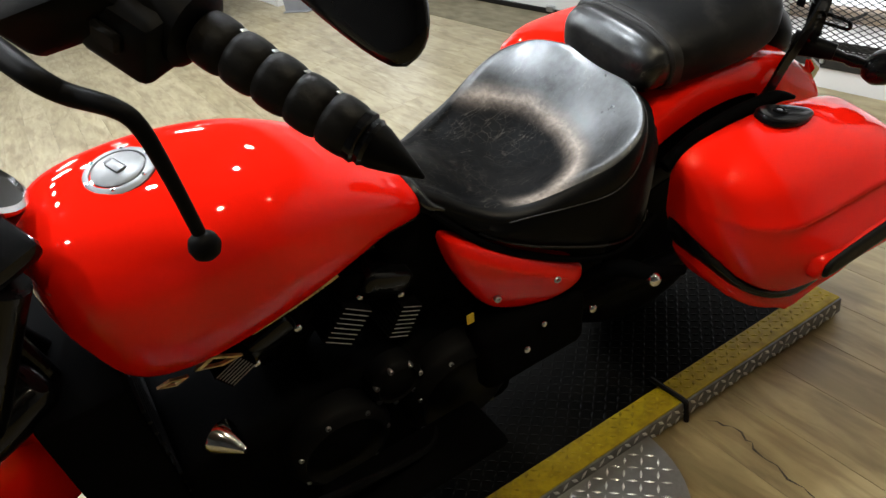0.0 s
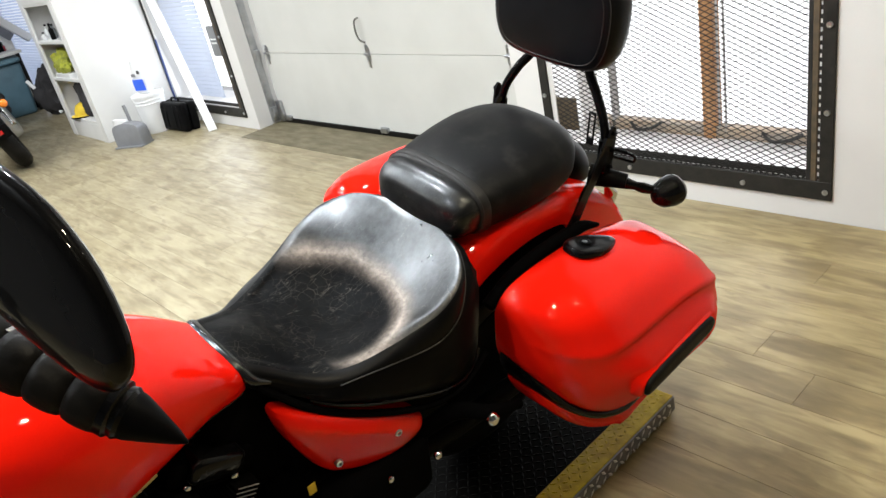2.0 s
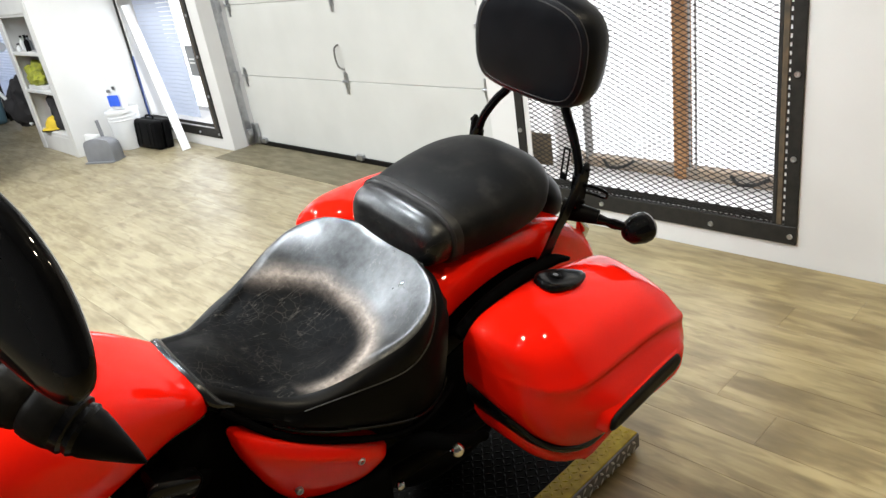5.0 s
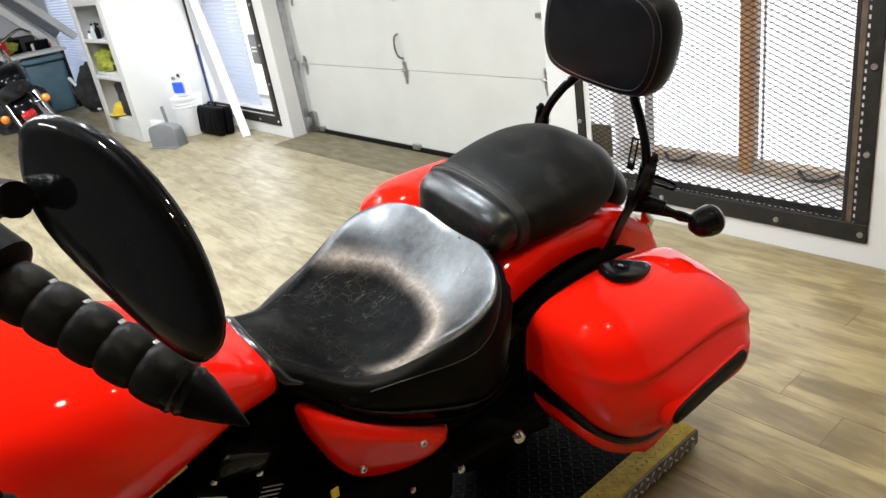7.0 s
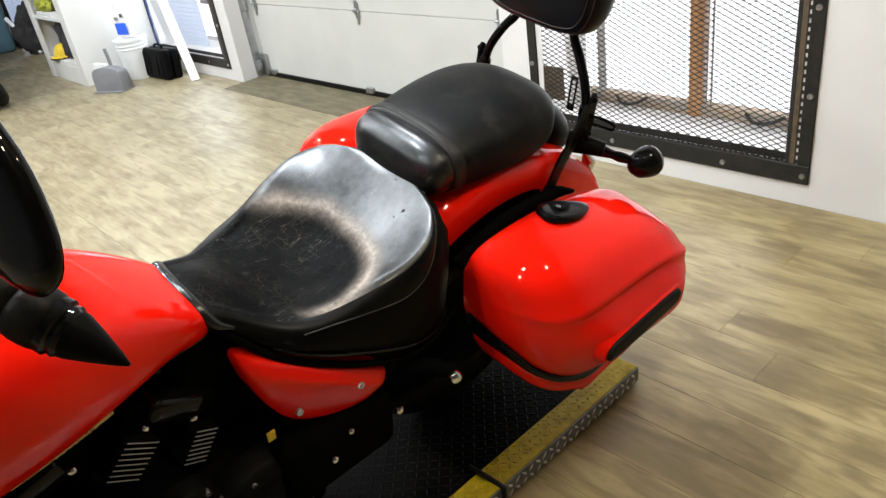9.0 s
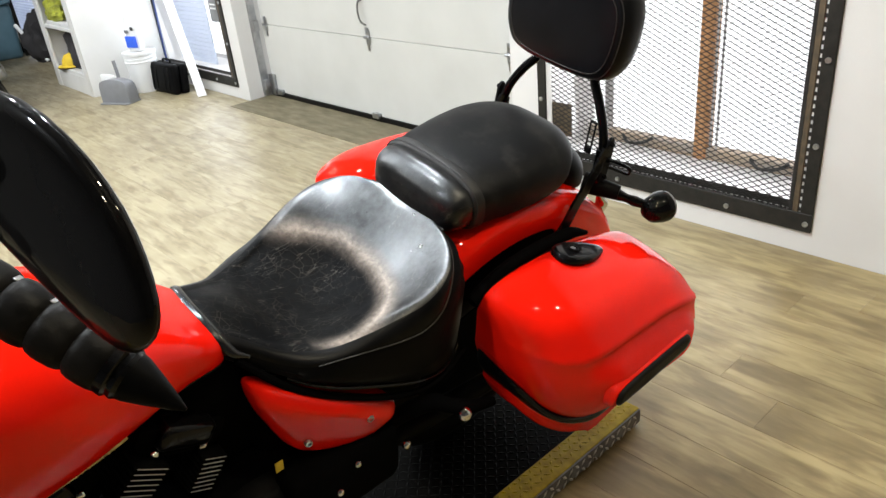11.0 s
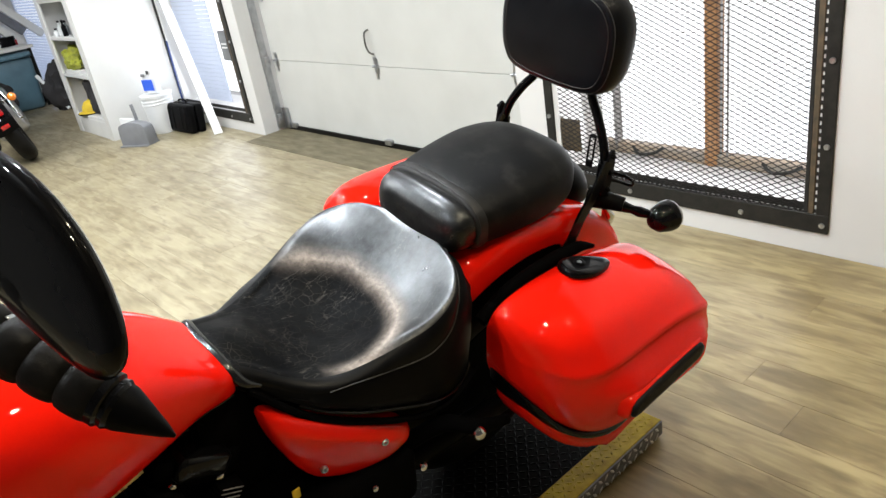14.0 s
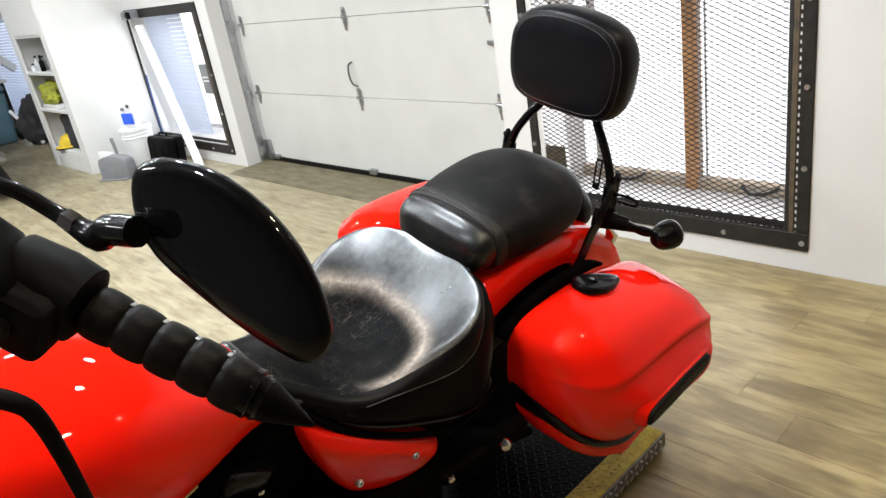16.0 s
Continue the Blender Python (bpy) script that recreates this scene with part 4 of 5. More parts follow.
# saddlebags: station, scale, inner top, crease height, outer, bottom
def smooth_step(a, b, x):
    t = min(1.0, max(0.0, (x - a) / (b - a)))
    return t * t * (3 - 2 * t)


def bag_ring(u, k, wi, ws, vo, wb, vi=0.190):
    """A domed lid down to a crease, and below it a wall that swells out to carry the side marker."""
    cv, cw = (vi + vo) / 2, (wb + wi) / 2
    ws = max(ws, wb + 0.06)
    ped = smooth_step(0.87, 0.985, u) * (1 - smooth_step(1.20, 1.275, u))
    sharp = smooth_step(0.87, 0.96, u) * (1 - smooth_step(1.13, 1.24, u))
    vc = vo - 0.040
    rise = wi - ws
    top = [(vi, wi - 0.030), (vi + 0.006, wi - 0.008), (vi + 0.026, wi), (vi + 0.30 * (vc - vi), wi - 0.055 * rise), (vi + 0.55 * (vc - vi), wi - 0.20 * rise), (vi + 0.78 * (vc - vi), wi - 0.46 * rise),
           (vc - 0.016, ws + 0.20 * rise), (vc - 0.003, ws + 0.007)]
    drop = min(0.056, 0.40 * (ws - wb))
    mid = [(vc + 0.001, ws), (vc + 0.001 - 0.003 * sharp, ws - 0.18 * drop), (vc + 0.003 + 0.004 * ped, ws - 0.43 * drop), (vc + 0.008 + 0.016 * ped, ws - 0.71 * drop), (vc + 0.012 + 0.024 * ped, ws - drop)]
    h = ws - drop - wb
    low = [(vc + 0.014 + 0.022 * ped, ws - drop - 0.3 * h), (vc + 0.008 + 0.008 * ped, ws - drop - 0.6 * h), (vc - 0.008, wb + 0.16 * h), (vc - 0.024, wb + 0.04 * h), (vc - 0.038, wb)]
    pts = list(spline(top, 22)) + list(spline(mid, 12))[0:-1] + list(spline([mid[-1]] + low, 12)) + [(vi + 0.10, wb - 0.002), (vi, wb), (vi, wb + 0.5 * (wi - wb))]
    pv, kz = (vi, 0.55 + 0.45 * k) if u < 1 else (cv, k)
    return [(pv + (x - pv) * k, u, cw + (z - cw) * kz) for x, z in pts]


def slab_ring(u, lo, hi, vi, vo):
    return [(x, u, z) for x, z in chaikin([(vi, lo), (vi, hi), ((vi + vo) / 2, hi), (vo, hi), (vo, lo), ((vi + vo) / 2, lo)], 2)]


bag_rows = [(0.8045, 0.12, 0.680, 0.600, 0.414, 0.540), (0.8065, 0.30, 0.684, 0.600, 0.416, 0.530), (0.811, 0.47, 0.690, 0.600, 0.420, 0.518), (0.819, 0.63, 0.697, 0.600, 0.424, 0.502), (0.832, 0.78, 0.702, 0.600, 0.430, 0.482), (0.852, 0.895, 0.705, 0.598, 0.438, 0.456), (0.890, 0.975, 0.707, 0.597, 0.447, 0.428), (0.95, 1.0, 0.707, 0.597, 0.453, 0.398),
            (1.04, 1.0, 0.702, 0.597, 0.455, 0.378), (1.13, 1.0, 0.686, 0.596, 0.457, 0.370), (1.20, 1.0, 0.669, 0.588, 0.459, 0.372), (1.25, 1.0, 0.652, 0.575, 0.457, 0.380), (1.288, 0.975, 0.630, 0.560, 0.448, 0.392), (1.312, 0.90, 0.608, 0.545, 0.428, 0.406), (1.324, 0.74, 0.590, 0.535, 0.40, 0.418)]


def saddlebag(s):
    F_ = Matrix.Diagonal((s, 1, 1, 1))

    def put(name, bm, mat, parent, label="", smooth=60):
        bmesh.ops.transform(bm, matrix=F_, verts=bm.verts)
        return part(name, bm, mat, parent, label, None, smooth)
    bag = put("saddlebag", loft([bag_ring(*r) for r in sections(bag_rows, 72)]), RED, BIKE, "glossy red hard saddlebag")
    put("seam_band", loft([slab_ring(u, wb - 0.026, wb + 0.006, 0.195, 0.190 + (vo - 0.062 - 0.014 * smooth_step(0.97, 1.12, u) - 0.190) * (k if u < 1 else 1)) for u, k, wi, ws, vo, wb in sections([(r[0] + 0.004 if r[0] < 1 else r[0] - 0.012, *r[1:]) for r in bag_rows], 40)]), GLOSS, bag, "black seam band")
    put("lower_shell", loft([slab_ring(u, wb - 0.076, wb - 0.022, 0.20, 0.190 + (vo - 0.072 - 0.014 * smooth_step(0.97, 1.12, u) - 0.190) * (k if u < 1 else 1)) for u, k, wi, ws, vo, wb in sections([(r[0] + 0.02 if r[0] < 1 else r[0] - 0.04, *r[1:]) for r in bag_rows], 30)]), RED, bag, "red lower shell")
    # keyed latch in a black teardrop
    tear = chaikin([(-0.028, -0.020), (0.0, -0.027), (0.03, -0.020), (0.062, 0.004), (0.03, 0.020), (-0.005, 0.024), (-0.030, 0.012)], 2)
    M = Matrix.Translation((0.236, 1.03, 0.7035)) @ Euler((radians(-1), radians(11), radians(74))).to_matrix().to_4x4()
    esc = loft([[(x * k * 1.55, y * k * 1.55, z) for x, y in tear] for k, z in ((1.0, -0.006), (1.0, 0.003), (0.94, 0.0065), (0.80, 0.008), (0.5, 0.0085))])
    bmesh.ops.transform(esc, matrix=M, verts=esc.verts)
    esc = put("latch", esc, GLOSS, bag, "black teardrop latch plate")
    put("lock_barrel", lathe([(0.013, 0.006), (0.0125, 0.0125), (0.009, 0.0135), (0.009, 0.011), (0.0, 0.011)], 20, M), SATIN, esc)
    put("keyhole", lathe([(0.0055, 0.010), (0.0055, 0.0125), (0.0, 0.0128)], 12, M), ALLOY, esc)
    # long black side marker in a raised surround
    mk = chaikin([(-0.146, -0.006), (-0.140, -0.016), (-0.05, -0.018), (0.10, -0.017), (0.138, -0.015), (0.150, -0.004), (0.148, 0.010), (0.134, 0.016), (0.05, 0.018), (-0.10, 0.017), (-0.138, 0.012)], 1)
    P = Matrix.Translation((0.449, 1.060, 0.518)) @ Euler((radians(90), radians(-2), radians(90.5))).to_matrix().to_4x4()
    sur = loft([[(x * k, y * k2, z) for x, y in mk] for k, k2, z in ((0.97, 1.6, -0.016), (0.955, 1.5, -0.001), (0.93, 1.3, 0.006))])
    bmesh.ops.transform(sur, matrix=P, verts=sur.verts)
    put("marker_surround", sur, RED, bag)
    mark = loft([[(x * k, y * k2, z) for x, y in mk] for k, k2, z in ((0.88, 1.2, -0.004), (0.88, 1.2, 0.010), (0.86, 1.0, 0.0145), (0.80, 0.6, 0.015))])
    bmesh.ops.transform(mark, matrix=P, verts=mark.verts)
    put("side_marker", mark, RUBBER, bag, "long black side marker")
    # edge strip made thicker so it also stands for the gap's shade
    put("hinge_strip", tube([(0.172, 0.805, 0.652), (0.170, 0.89, 0.684), (0.168, 1.0, 0.692), (0.168, 1.11, 0.684), (0.172, 1.17, 0.664)], [0.014, 0.014, 0.0145, 0.0145, 0.005], 24, 10), MATTE, bag, "black rubber edge strip, thickened to fill the dark gap")
    return bag


saddlebag(1)
saddlebag(-1)

# side cover under the seat
for s in (1, -1):
    prof = [(0.347, 0.680), (0.404, 0.640), (0.462, 0.603), (0.546, 0.555), (0.604, 0.523), (0.608, 0.503), (0.585, 0.474), (0.55, 0.455), (0.49, 0.455), (0.446, 0.467), (0.402, 0.494), (0.370, 0.560), (0.350, 0.625)]
    pr = chaikin(prof, 2)
    rings = []
    for d, k in ((-0.030, 1.0), (-0.006, 1.0), (0.004, 0.97), (0.008, 0.92), (0.0105, 0.84), (0.012, 0.72), (0.013, 0.58), (0.0135, 0.44), (0.014, 0.30), (0.014, 0.16), (0.014, 0.05)):
        ring = []
        for u, z in pr:
            u, z = 0.48 + (u - 0.48) * k, 0.545 + (z - 0.545) * k
            q = 0.682 - 0.62 * (u - 0.347) - z
            fold = 0.012 - (0.30 * (0.040 - q) if q < 0.040 else 0.10 * (q - 0.040))
            ring.append((s * (0.115 + 0.20 * (u - 0.33) + d - 0.10 * max(0, z - 0.56) + (fold if d > -0.03 else 0.0)), u, z))
        rings.append(ring)
    cov = loft(rings)
    side = part("side_cover", cov, RED, BIKE, "glossy red side cover", None, 40)
    for at in ((0.150, 0.422, 0.517), (0.177, 0.541, 0.518)):
        bolt(side, (s * at[0], at[1], at[2]), (s * (at[0] + 1), at[1] - 0.2, at[2]), 0.0075, ALLOY, "alloy hex bolt")

# added blocks that keep the lit floor from showing under the seat
part("battery_cover", box((-0.088, 0.25, 0.46), (0.088, 0.385, 0.735), 0.02, 2), MATTE, BIKE, "matt black filler that keeps the gap under the seat dark")
part("battery_cover", box((-0.115, 0.37, 0.44), (0.115, 0.60, 0.60), 0.02, 2), MATTE, BIKE, "matt black filler that keeps the gap under the seat dark")
# frame tubes
for s in (1, -1):
    part("seat_rail", tube([(s * 0.085, 0.345, 0.715), (s * 0.13, 0.42, 0.635), (s * 0.165, 0.52, 0.575), (s * 0.190, 0.62, 0.535), (s * 0.196, 0.70, 0.528), (s * 0.185, 0.78, 0.555)], 0.007, 40, 8), MATTE, BIKE, "gloss black seat rail")
    part("frame_tube", tube([(0, -0.28, 0.86), (s * 0.035, -0.05, 0.70), (s * 0.045, 0.25, 0.66), (s * 0.06, 0.45, 0.58), (s * 0.10, 0.62, 0.42)], 0.017, 30, 10), GLOSS, BIKE)
    part("down_tube", tube([(0, -0.32, 0.82), (s * 0.07, -0.26, 0.55), (s * 0.11, -0.20, 0.25), (s * 0.12, 0.0, 0.16), (s * 0.12, 0.45, 0.16), (s * 0.13, 0.62, 0.40)], 0.017, 36, 10), GLOSS, BIKE)
    part("swingarm", tube([(s * 0.15, 0.60, 0.36), (s * 0.16, 0.80, 0.34), (s * 0.155, 0.985, 0.315)], [0.03, 0.026, 0.024], 16, 10, 1.0), SATIN, BIKE)

# engine
ENG = part("crankcase", box((-0.17, -0.20, 0.12), (0.15, 0.50, 0.45), 0.035, 3), MATTE, BIKE, "black engine crankcase")
for at, r, d in (((0.15, 0.07, 0.345), 0.105, 0.050), ((0.15, 0.33, 0.325), 0.125, 0.055), ((0.15, 0.20, 0.43), 0.055, 0.035)):
    cv = part("engine_cover", lathe([(r, -0.01), (r, d * 0.55), (r * 0.92, d * 0.85), (r * 0.78, d), (r * 0.7, d * 0.9), (r * 0.3, d * 1.02), (0, d * 1.02)], 36), SATIN, ENG, "black round engine cover", along(at, (1, at[1], at[2])))
    for k in range(7):
        a = k * math.tau / 7
        bolt(ENG, (at[0] + d * 0.8, at[1] + r * 0.86 * math.cos(a), at[2] + r * 0.86 * math.sin(a)), (9, at[1], at[2]), 0.0055, ALLOY)


def cylinder(at, lean, face, half, count, pitch):
    T = Matrix.Translation(at) @ Euler((radians(lean), 0, 0)).to_matrix().to_4x4()
    cy = part("cylinder", lathe([(min(0.060, half * 1.4), -0.10), (min(0.060, half * 1.4), 0.13)], 28), MATTE, BIKE, "black finned engine cylinder", T)
    fin = edge = None
    for k in range(count):
        at_ = pose(0, 0, 0.06 + (k - (count - 1) / 2) * pitch)
        if fin is None:
            f2 = fin = part("fin", box((-face, -half - 0.004, -0.0028), (face, half + 0.004, 0.0008), 0.0010, 1), MATTE, cy)
            f3 = edge = part("fin_edge", box((face - 0.0004, -half, -0.0007), (face + 0.0012, half, 0.0004)), MACHINED, cy, "bright machined fin edge", None, 0)
        else:
            f2, f3 = new("fin", fin.data), new("fin_edge", edge.data)
            f2.parent = f3.parent = cy
        f2.matrix_basis = f3.matrix_basis = at_
    return cy


cylinder((0, 0.110, 0.555), -40, 0.128, 0.029, 8, 0.0105)
cylinder((0, 0.228, 0.485), -30, 0.126, 0.021, 8, 0.0100)
cylinder((0, -0.023, 0.584), 28, 0.135, 0.024, 7, 0.0065)
for u, w_, tilt in ((0.235, 0.650, -28), (0.02, 0.655, 22)):
    hd = part("cylinder_head", box((-0.10, -0.085, -0.04), (0.10, 0.085, 0.03), 0.018, 2), MATTE, BIKE, "black cylinder head", pose(0, u, w_ - 0.025, tilt, 0, 0))
    part("rocker_cover", box((0.02, -0.050, -0.012), (0.118, 0.050, 0.038), 0.014, 3), GLOSS, hd, "gloss black rocker cover")
    for b_ in (-0.045, 0.045):
        dome(hd, (0.103, b_, -0.020), (1, b_, 0.1), 0.0085, CHROME, "bright dome bolt")
horn = part("horn_cover", lathe([(0.0, 0.034), (0.006, 0.034), (0.020, 0.004), (0.030, -0.014), (0.031, -0.022), (0.026, -0.026)][::-1], 24), CHROME, BIKE, "chrome horn cone", along((0.150, -0.105, 0.512), (0.9, 0.3, 0.45)))
part("primary_case", box((0.10, 0.36, 0.30), (0.185, 0.62, 0.46), 0.03, 3), MATTE, BIKE, "gloss black drive case", None)
part("bracket_arm", tube([(0.15, 0.60, 0.44), (0.21, 0.66, 0.50), (0.265, 0.70, 0.505), (0.27, 0.78, 0.47)], [0.018, 0.018, 0.016, 0.010], 20, 10, 1.0), MATTE, BIKE, "gloss black passenger peg arm")
dome(BIKE, (0.283, 0.688, 0.508), (1.2, 0.66, 0.9), 0.014, CHROME, "bright chrome dome bolt")
dome(BIKE, (0.215, 0.60, 0.43), (1.2, 0.6, 0.6), 0.009, CHROME)
dome(BIKE, (0.19, 0.50, 0.43), (1.2, 0.5, 0.6), 0.007, CHROME)
dome(BIKE, (0.20, 0.45, 0.40), (1.2, 0.5, 0.6), 0.008, CHROME)
part("floorboard", box((0.19, 0.00, 0.255), (0.32, 0.34, 0.28), 0.012, 2), MATTE, BIKE, "black rubber floorboard", pose(0, 0, 0, 0, -6, 0))
part("shift_lever", tube([(0.17, 0.25, 0.29), (0.22, 0.20, 0.31), (0.24, 0.08, 0.35), (0.24, -0.02, 0.37)], 0.008, 20, 8), SATIN, BIKE)
part("side_stand", tube([(0.14, 0.10, 0.18), (0.21, 0.10, 0.13), (0.265, 0.11, 0.082)], 0.012, 14, 10), SATIN, BIKE, "black side stand, folded out")
part("stand_foot", box((-0.032, -0.025, 0.0), (0.032, 0.025, 0.010), 0.004), SATIN, BIKE, "", pose(0.27, 0.11, 0.0725, 0, -15, 0))
part("warning_tag", box((0.150, 0.352, 0.490), (0.153, 0.368, 0.514), 0.001, 1), GOLDY, BIKE, "small yellow tag")


def wheel(name, at, r, tr, m=None):
    """A tyre, a rim with spokes and a hub round the v axis."""
    T = (m or Matrix()) @ Matrix.Translation(at) @ Euler((0, radians(90), 0)).to_matrix().to_4x4()
    ty = [(r - tr + tr * math.cos(a) * 1.0, tr * 0.95 * math.sin(a)) for a in np.linspace(-2.2, 2.2, 17)]
    hub = part(name, lathe([(0.03, -0.07), (0.045, -0.05), (0.04, 0.0), (0.045, 0.05), (0.03, 0.07)], 20), SATIN, BIKE, "black wheel with a rubber tyre", T)
    part("tyre", loft([[(max(a, 0.01) * math.cos(t), max(a, 0.01) * math.sin(t), z) for a, z in ty] for t in np.linspace(0, math.tau, 49)], caps=False), RUBBER, hub)
    part("rim", lathe([(r - tr * 1.9, -tr * 0.8), (r - tr * 1.5, -tr * 0.85), (r - tr * 1.6, 0), (r - tr * 1.5, tr * 0.85), (r - tr * 1.9, tr * 0.8)], 40), GLOSS, hub)
    for k in range(6):
        a = k * math.tau / 6
        part("spoke", tube([(0.035 * math.cos(a), 0.035 * math.sin(a), 0), ((r - tr * 1.6) * math.cos(a), (r - tr * 1.6) * math.sin(a), 0)], 0.014, 2, 8), GLOSS, hub)
    return hub


wheel("rear_wheel", (0, AX, AW), 0.315, 0.09)

# made-up slatted block that hides the lit floor and keeps this area dark
filler = part("oil_cooler", box((-0.17, -0.335, 0.18), (0.13, -0.20, 0.70), 0.012, 2), MATTE, BIKE, "black filler block that darkens the gap between the frame tubes")
for k in range(14):
    part("cooler_fin", box((-0.13, -0.200, 0.235 + 0.031 * k), (0.13, -0.194, 0.243 + 0.031 * k)), SATIN, filler, "", None, 0)

# the steered front end, turned to the left
HEAD, RAKE = Vector((0, -0.30, 0.93)), radians(31)
AXIS = Vector((0, math.sin(RAKE), math.cos(RAKE)))
STEER = Matrix.Translation(HEAD) @ Matrix.Rotation(radians(30), 4, AXIS) @ Matrix.Translation(-HEAD)
wheel("front_wheel", (0, -0.73, 0.315), 0.315, 0.065, STEER)
for s in (1, -1):
    part("fork_leg", tube([(s * 0.105, -0.31, 0.98), (s * 0.105, -0.50, 0.66), (s * 0.105, -0.73, 0.315)], [0.036, 0.038, 0.036], 18, 14), GLOSS, BIKE, "black fork leg", STEER)


def front_arch(a, half, r):
    pts = [(half, r - 0.13), (half, r - 0.05), (half * 0.85, r - 0.012), (half * 0.4, r), (-half * 0.4, r), (-half * 0.85, r - 0.012), (-half, r - 0.05), (-half, r - 0.13), (-half * 0.9, r - 0.13), (-half * 0.8, r - 0.03), (half * 0.8, r - 0.03), (half * 0.9, r - 0.13)]
    return [(v, -0.73 + math.sin(a) * rr, 0.315 + math.cos(a) * rr) for v, rr in pts]


part("front_fender", loft([front_arch(a, 0.100, 0.385) for a in np.linspace(-1.2, 1.55, 30)]), RED, BIKE, "glossy red front fender", Matrix.Translation((0.055, 0.06, 0.11)) @ STEER, 50)
lampm = STEER @ along((0, -0.47, 0.90), (0, -1.4, 0.87))
hl = part("headlight", lathe([(0.0, -0.15), (0.05, -0.14), (0.085, -0.08), (0.095, 0.0), (0.10, 0.02), (0.092, 0.03)], 32), GLOSS, BIKE, "black headlight shell", lampm)
part("lens", lathe([(0.09, 0.02), (0.08, 0.035), (0.0, 0.045)], 32), CHROME, hl)
part("steering_head", tube([(0, -0.27, 0.985), (0, -0.37, 0.82)], 0.04, 2, 20), GLOSS, BIKE, "black steering head")
part("lower_yoke", box((-0.145, -0.47, 0.70), (0.145, -0.33, 0.78), 0.03, 3), GLOSS, BIKE, "black lower yoke", STEER)
yoke = part("top_yoke", box((-0.13, -0.34, 0.965), (0.13, -0.25, 1.0), 0.015, 2), GLOSS, BIKE, "black top yoke", STEER)
gauge = part("speedometer", lathe([(0.03, -0.06), (0.056, -0.04), (0.064, 0.0), (0.064, 0.012), (0.056, 0.014)], 36), GLOSS, BIKE, "round speedometer in a black shell", pose(-0.01, -0.255, 0.985, -38, 0, 0))
part("bezel", lathe([(0.064, 0.008), (0.065, 0.016), (0.058, 0.020), (0.056, 0.016)], 36), CHROME, gauge)
part("dial_glass", lathe([(0.057, 0.012), (0.057, 0.015), (0.0, 0.017)], 36), WHITEPLASTIC, gauge, "pale dial")

# handlebar with grip, lever and mirror
G0, G1 = Vector((0.412, -0.002, 1.3216)), Vector((0.5185, 0.0615, 1.2665))
part("handlebar", tube([(0.05, -0.30, 1.05), (0.12, -0.31, 1.13), (0.23, -0.20, 1.28), (0.325, -0.075, 1.345), tuple(G0), tuple(G0.lerp(G1, 0.3))], 0.0135, 40, 12), GLOSS, BIKE, "gloss black handlebar")
part("handlebar", tube([(-0.05, -0.30, 1.05), (-0.13, -0.27, 1.12), (-0.28, -0.27, 1.27), (-0.40, -0.26, 1.32), (-0.52, -0.20, 1.29)], 0.0135, 40, 12), GLOSS, BIKE, "gloss black handlebar")
part("throttle_grip", tube([(-0.40, -0.26, 1.32), (-0.53, -0.195, 1.288)], [0.017, 0.017], 2, 16), RUBBER, BIKE, "black rubber throttle grip")
for at in ((0.05, -0.30, 1.01), (-0.05, -0.30, 1.01)):
    part("riser", tube([at, (at[0], at[1] + 0.01, 1.06)], 0.018, 2, 14), GLOSS, BIKE)
L = (G1 - G0).length
prof = []
for k in range(5):
    a, b = k / 5 * L, (k + 1) / 5 * L
    prof += [(0.0182, a), (0.0204, a + 0.0025), (0.0213, a + 0.007), (0.0215, (a + b) / 2), (0.0211, b - 0.007), (0.0200, b - 0.0025), (0.0182, b)]
grip = part("left_grip", lathe(prof, 24), RUBBER, BIKE, "ribbed black rubber hand grip", along(G0, G1), 50)
part("grip_collar", lathe([(0.0165, L - 0.006), (0.0200, L - 0.004), (0.0205, L + 0.003), (0.0180, L + 0.005), (0.0190, L + 0.009), (0.0170, L + 0.012)], 24), GLOSS, grip)
part("grip_spike", lathe([(0.0178, 0.0), (0.0165, 0.010), (0.0115, 0.024), (0.005, 0.041), (0.0012, 0.049)], 24), SATIN, grip, "pointed black end cap", pose(0, 0, L + 0.006))
for k in range(4):
    part("grip_clip", box((-0.004, 0.0185, -0.002), (0.004, 0.0200, 0.002), 0.0008, 1), ALLOY, grip, "small worn metal clip", pose(0, 0, (k + 1) / 5 * L, 0, 0, -28))
sw = part("switch_housing", lathe([(0.018, -0.070), (0.030, -0.064), (0.033, -0.03), (0.031, -0.006), (0.022, -0.002)], 22), SATIN, BIKE, "black switch housing", along(G0, G1))
part("switch_block", box((-0.046, -0.036, -0.075), (0.024, 0.020, -0.010), 0.010, 2), SATIN, sw)
part("switch_button", box((-0.052, -0.012, -0.055), (-0.044, 0.006, -0.030), 0.003, 1), RUBBER, sw)
LEV = [(0.3592, -0.1449, 1.349), (0.4002, -0.1281, 1.3448), (0.4379, -0.1157, 1.3406), (0.4430, -0.1034, 1.3270), (0.4690, -0.0802, 1.3200), (0.4770, -0.0713, 1.3050), (0.4810, -0.0663, 1.2665), (0.4800, -0.0616, 1.2103)]
lever = part("clutch_lever", tube(LEV, [0.011, 0.0095, 0.0085, 0.0078, 0.0068, 0.0062, 0.0055, 0.0052], 46, 12, 1.0), SATIN, BIKE, "black clutch lever with a ball end")
part("lever_ball", lathe([(0.0, -0.0125), (0.0063, -0.0108), (0.0108, -0.0063), (0.0125, 0), (0.0108, 0.0063), (0.0063, 0.0108), (0.0, 0.0125)], 20), SATIN, lever, "", pose(0.483, -0.0615, 1.199))
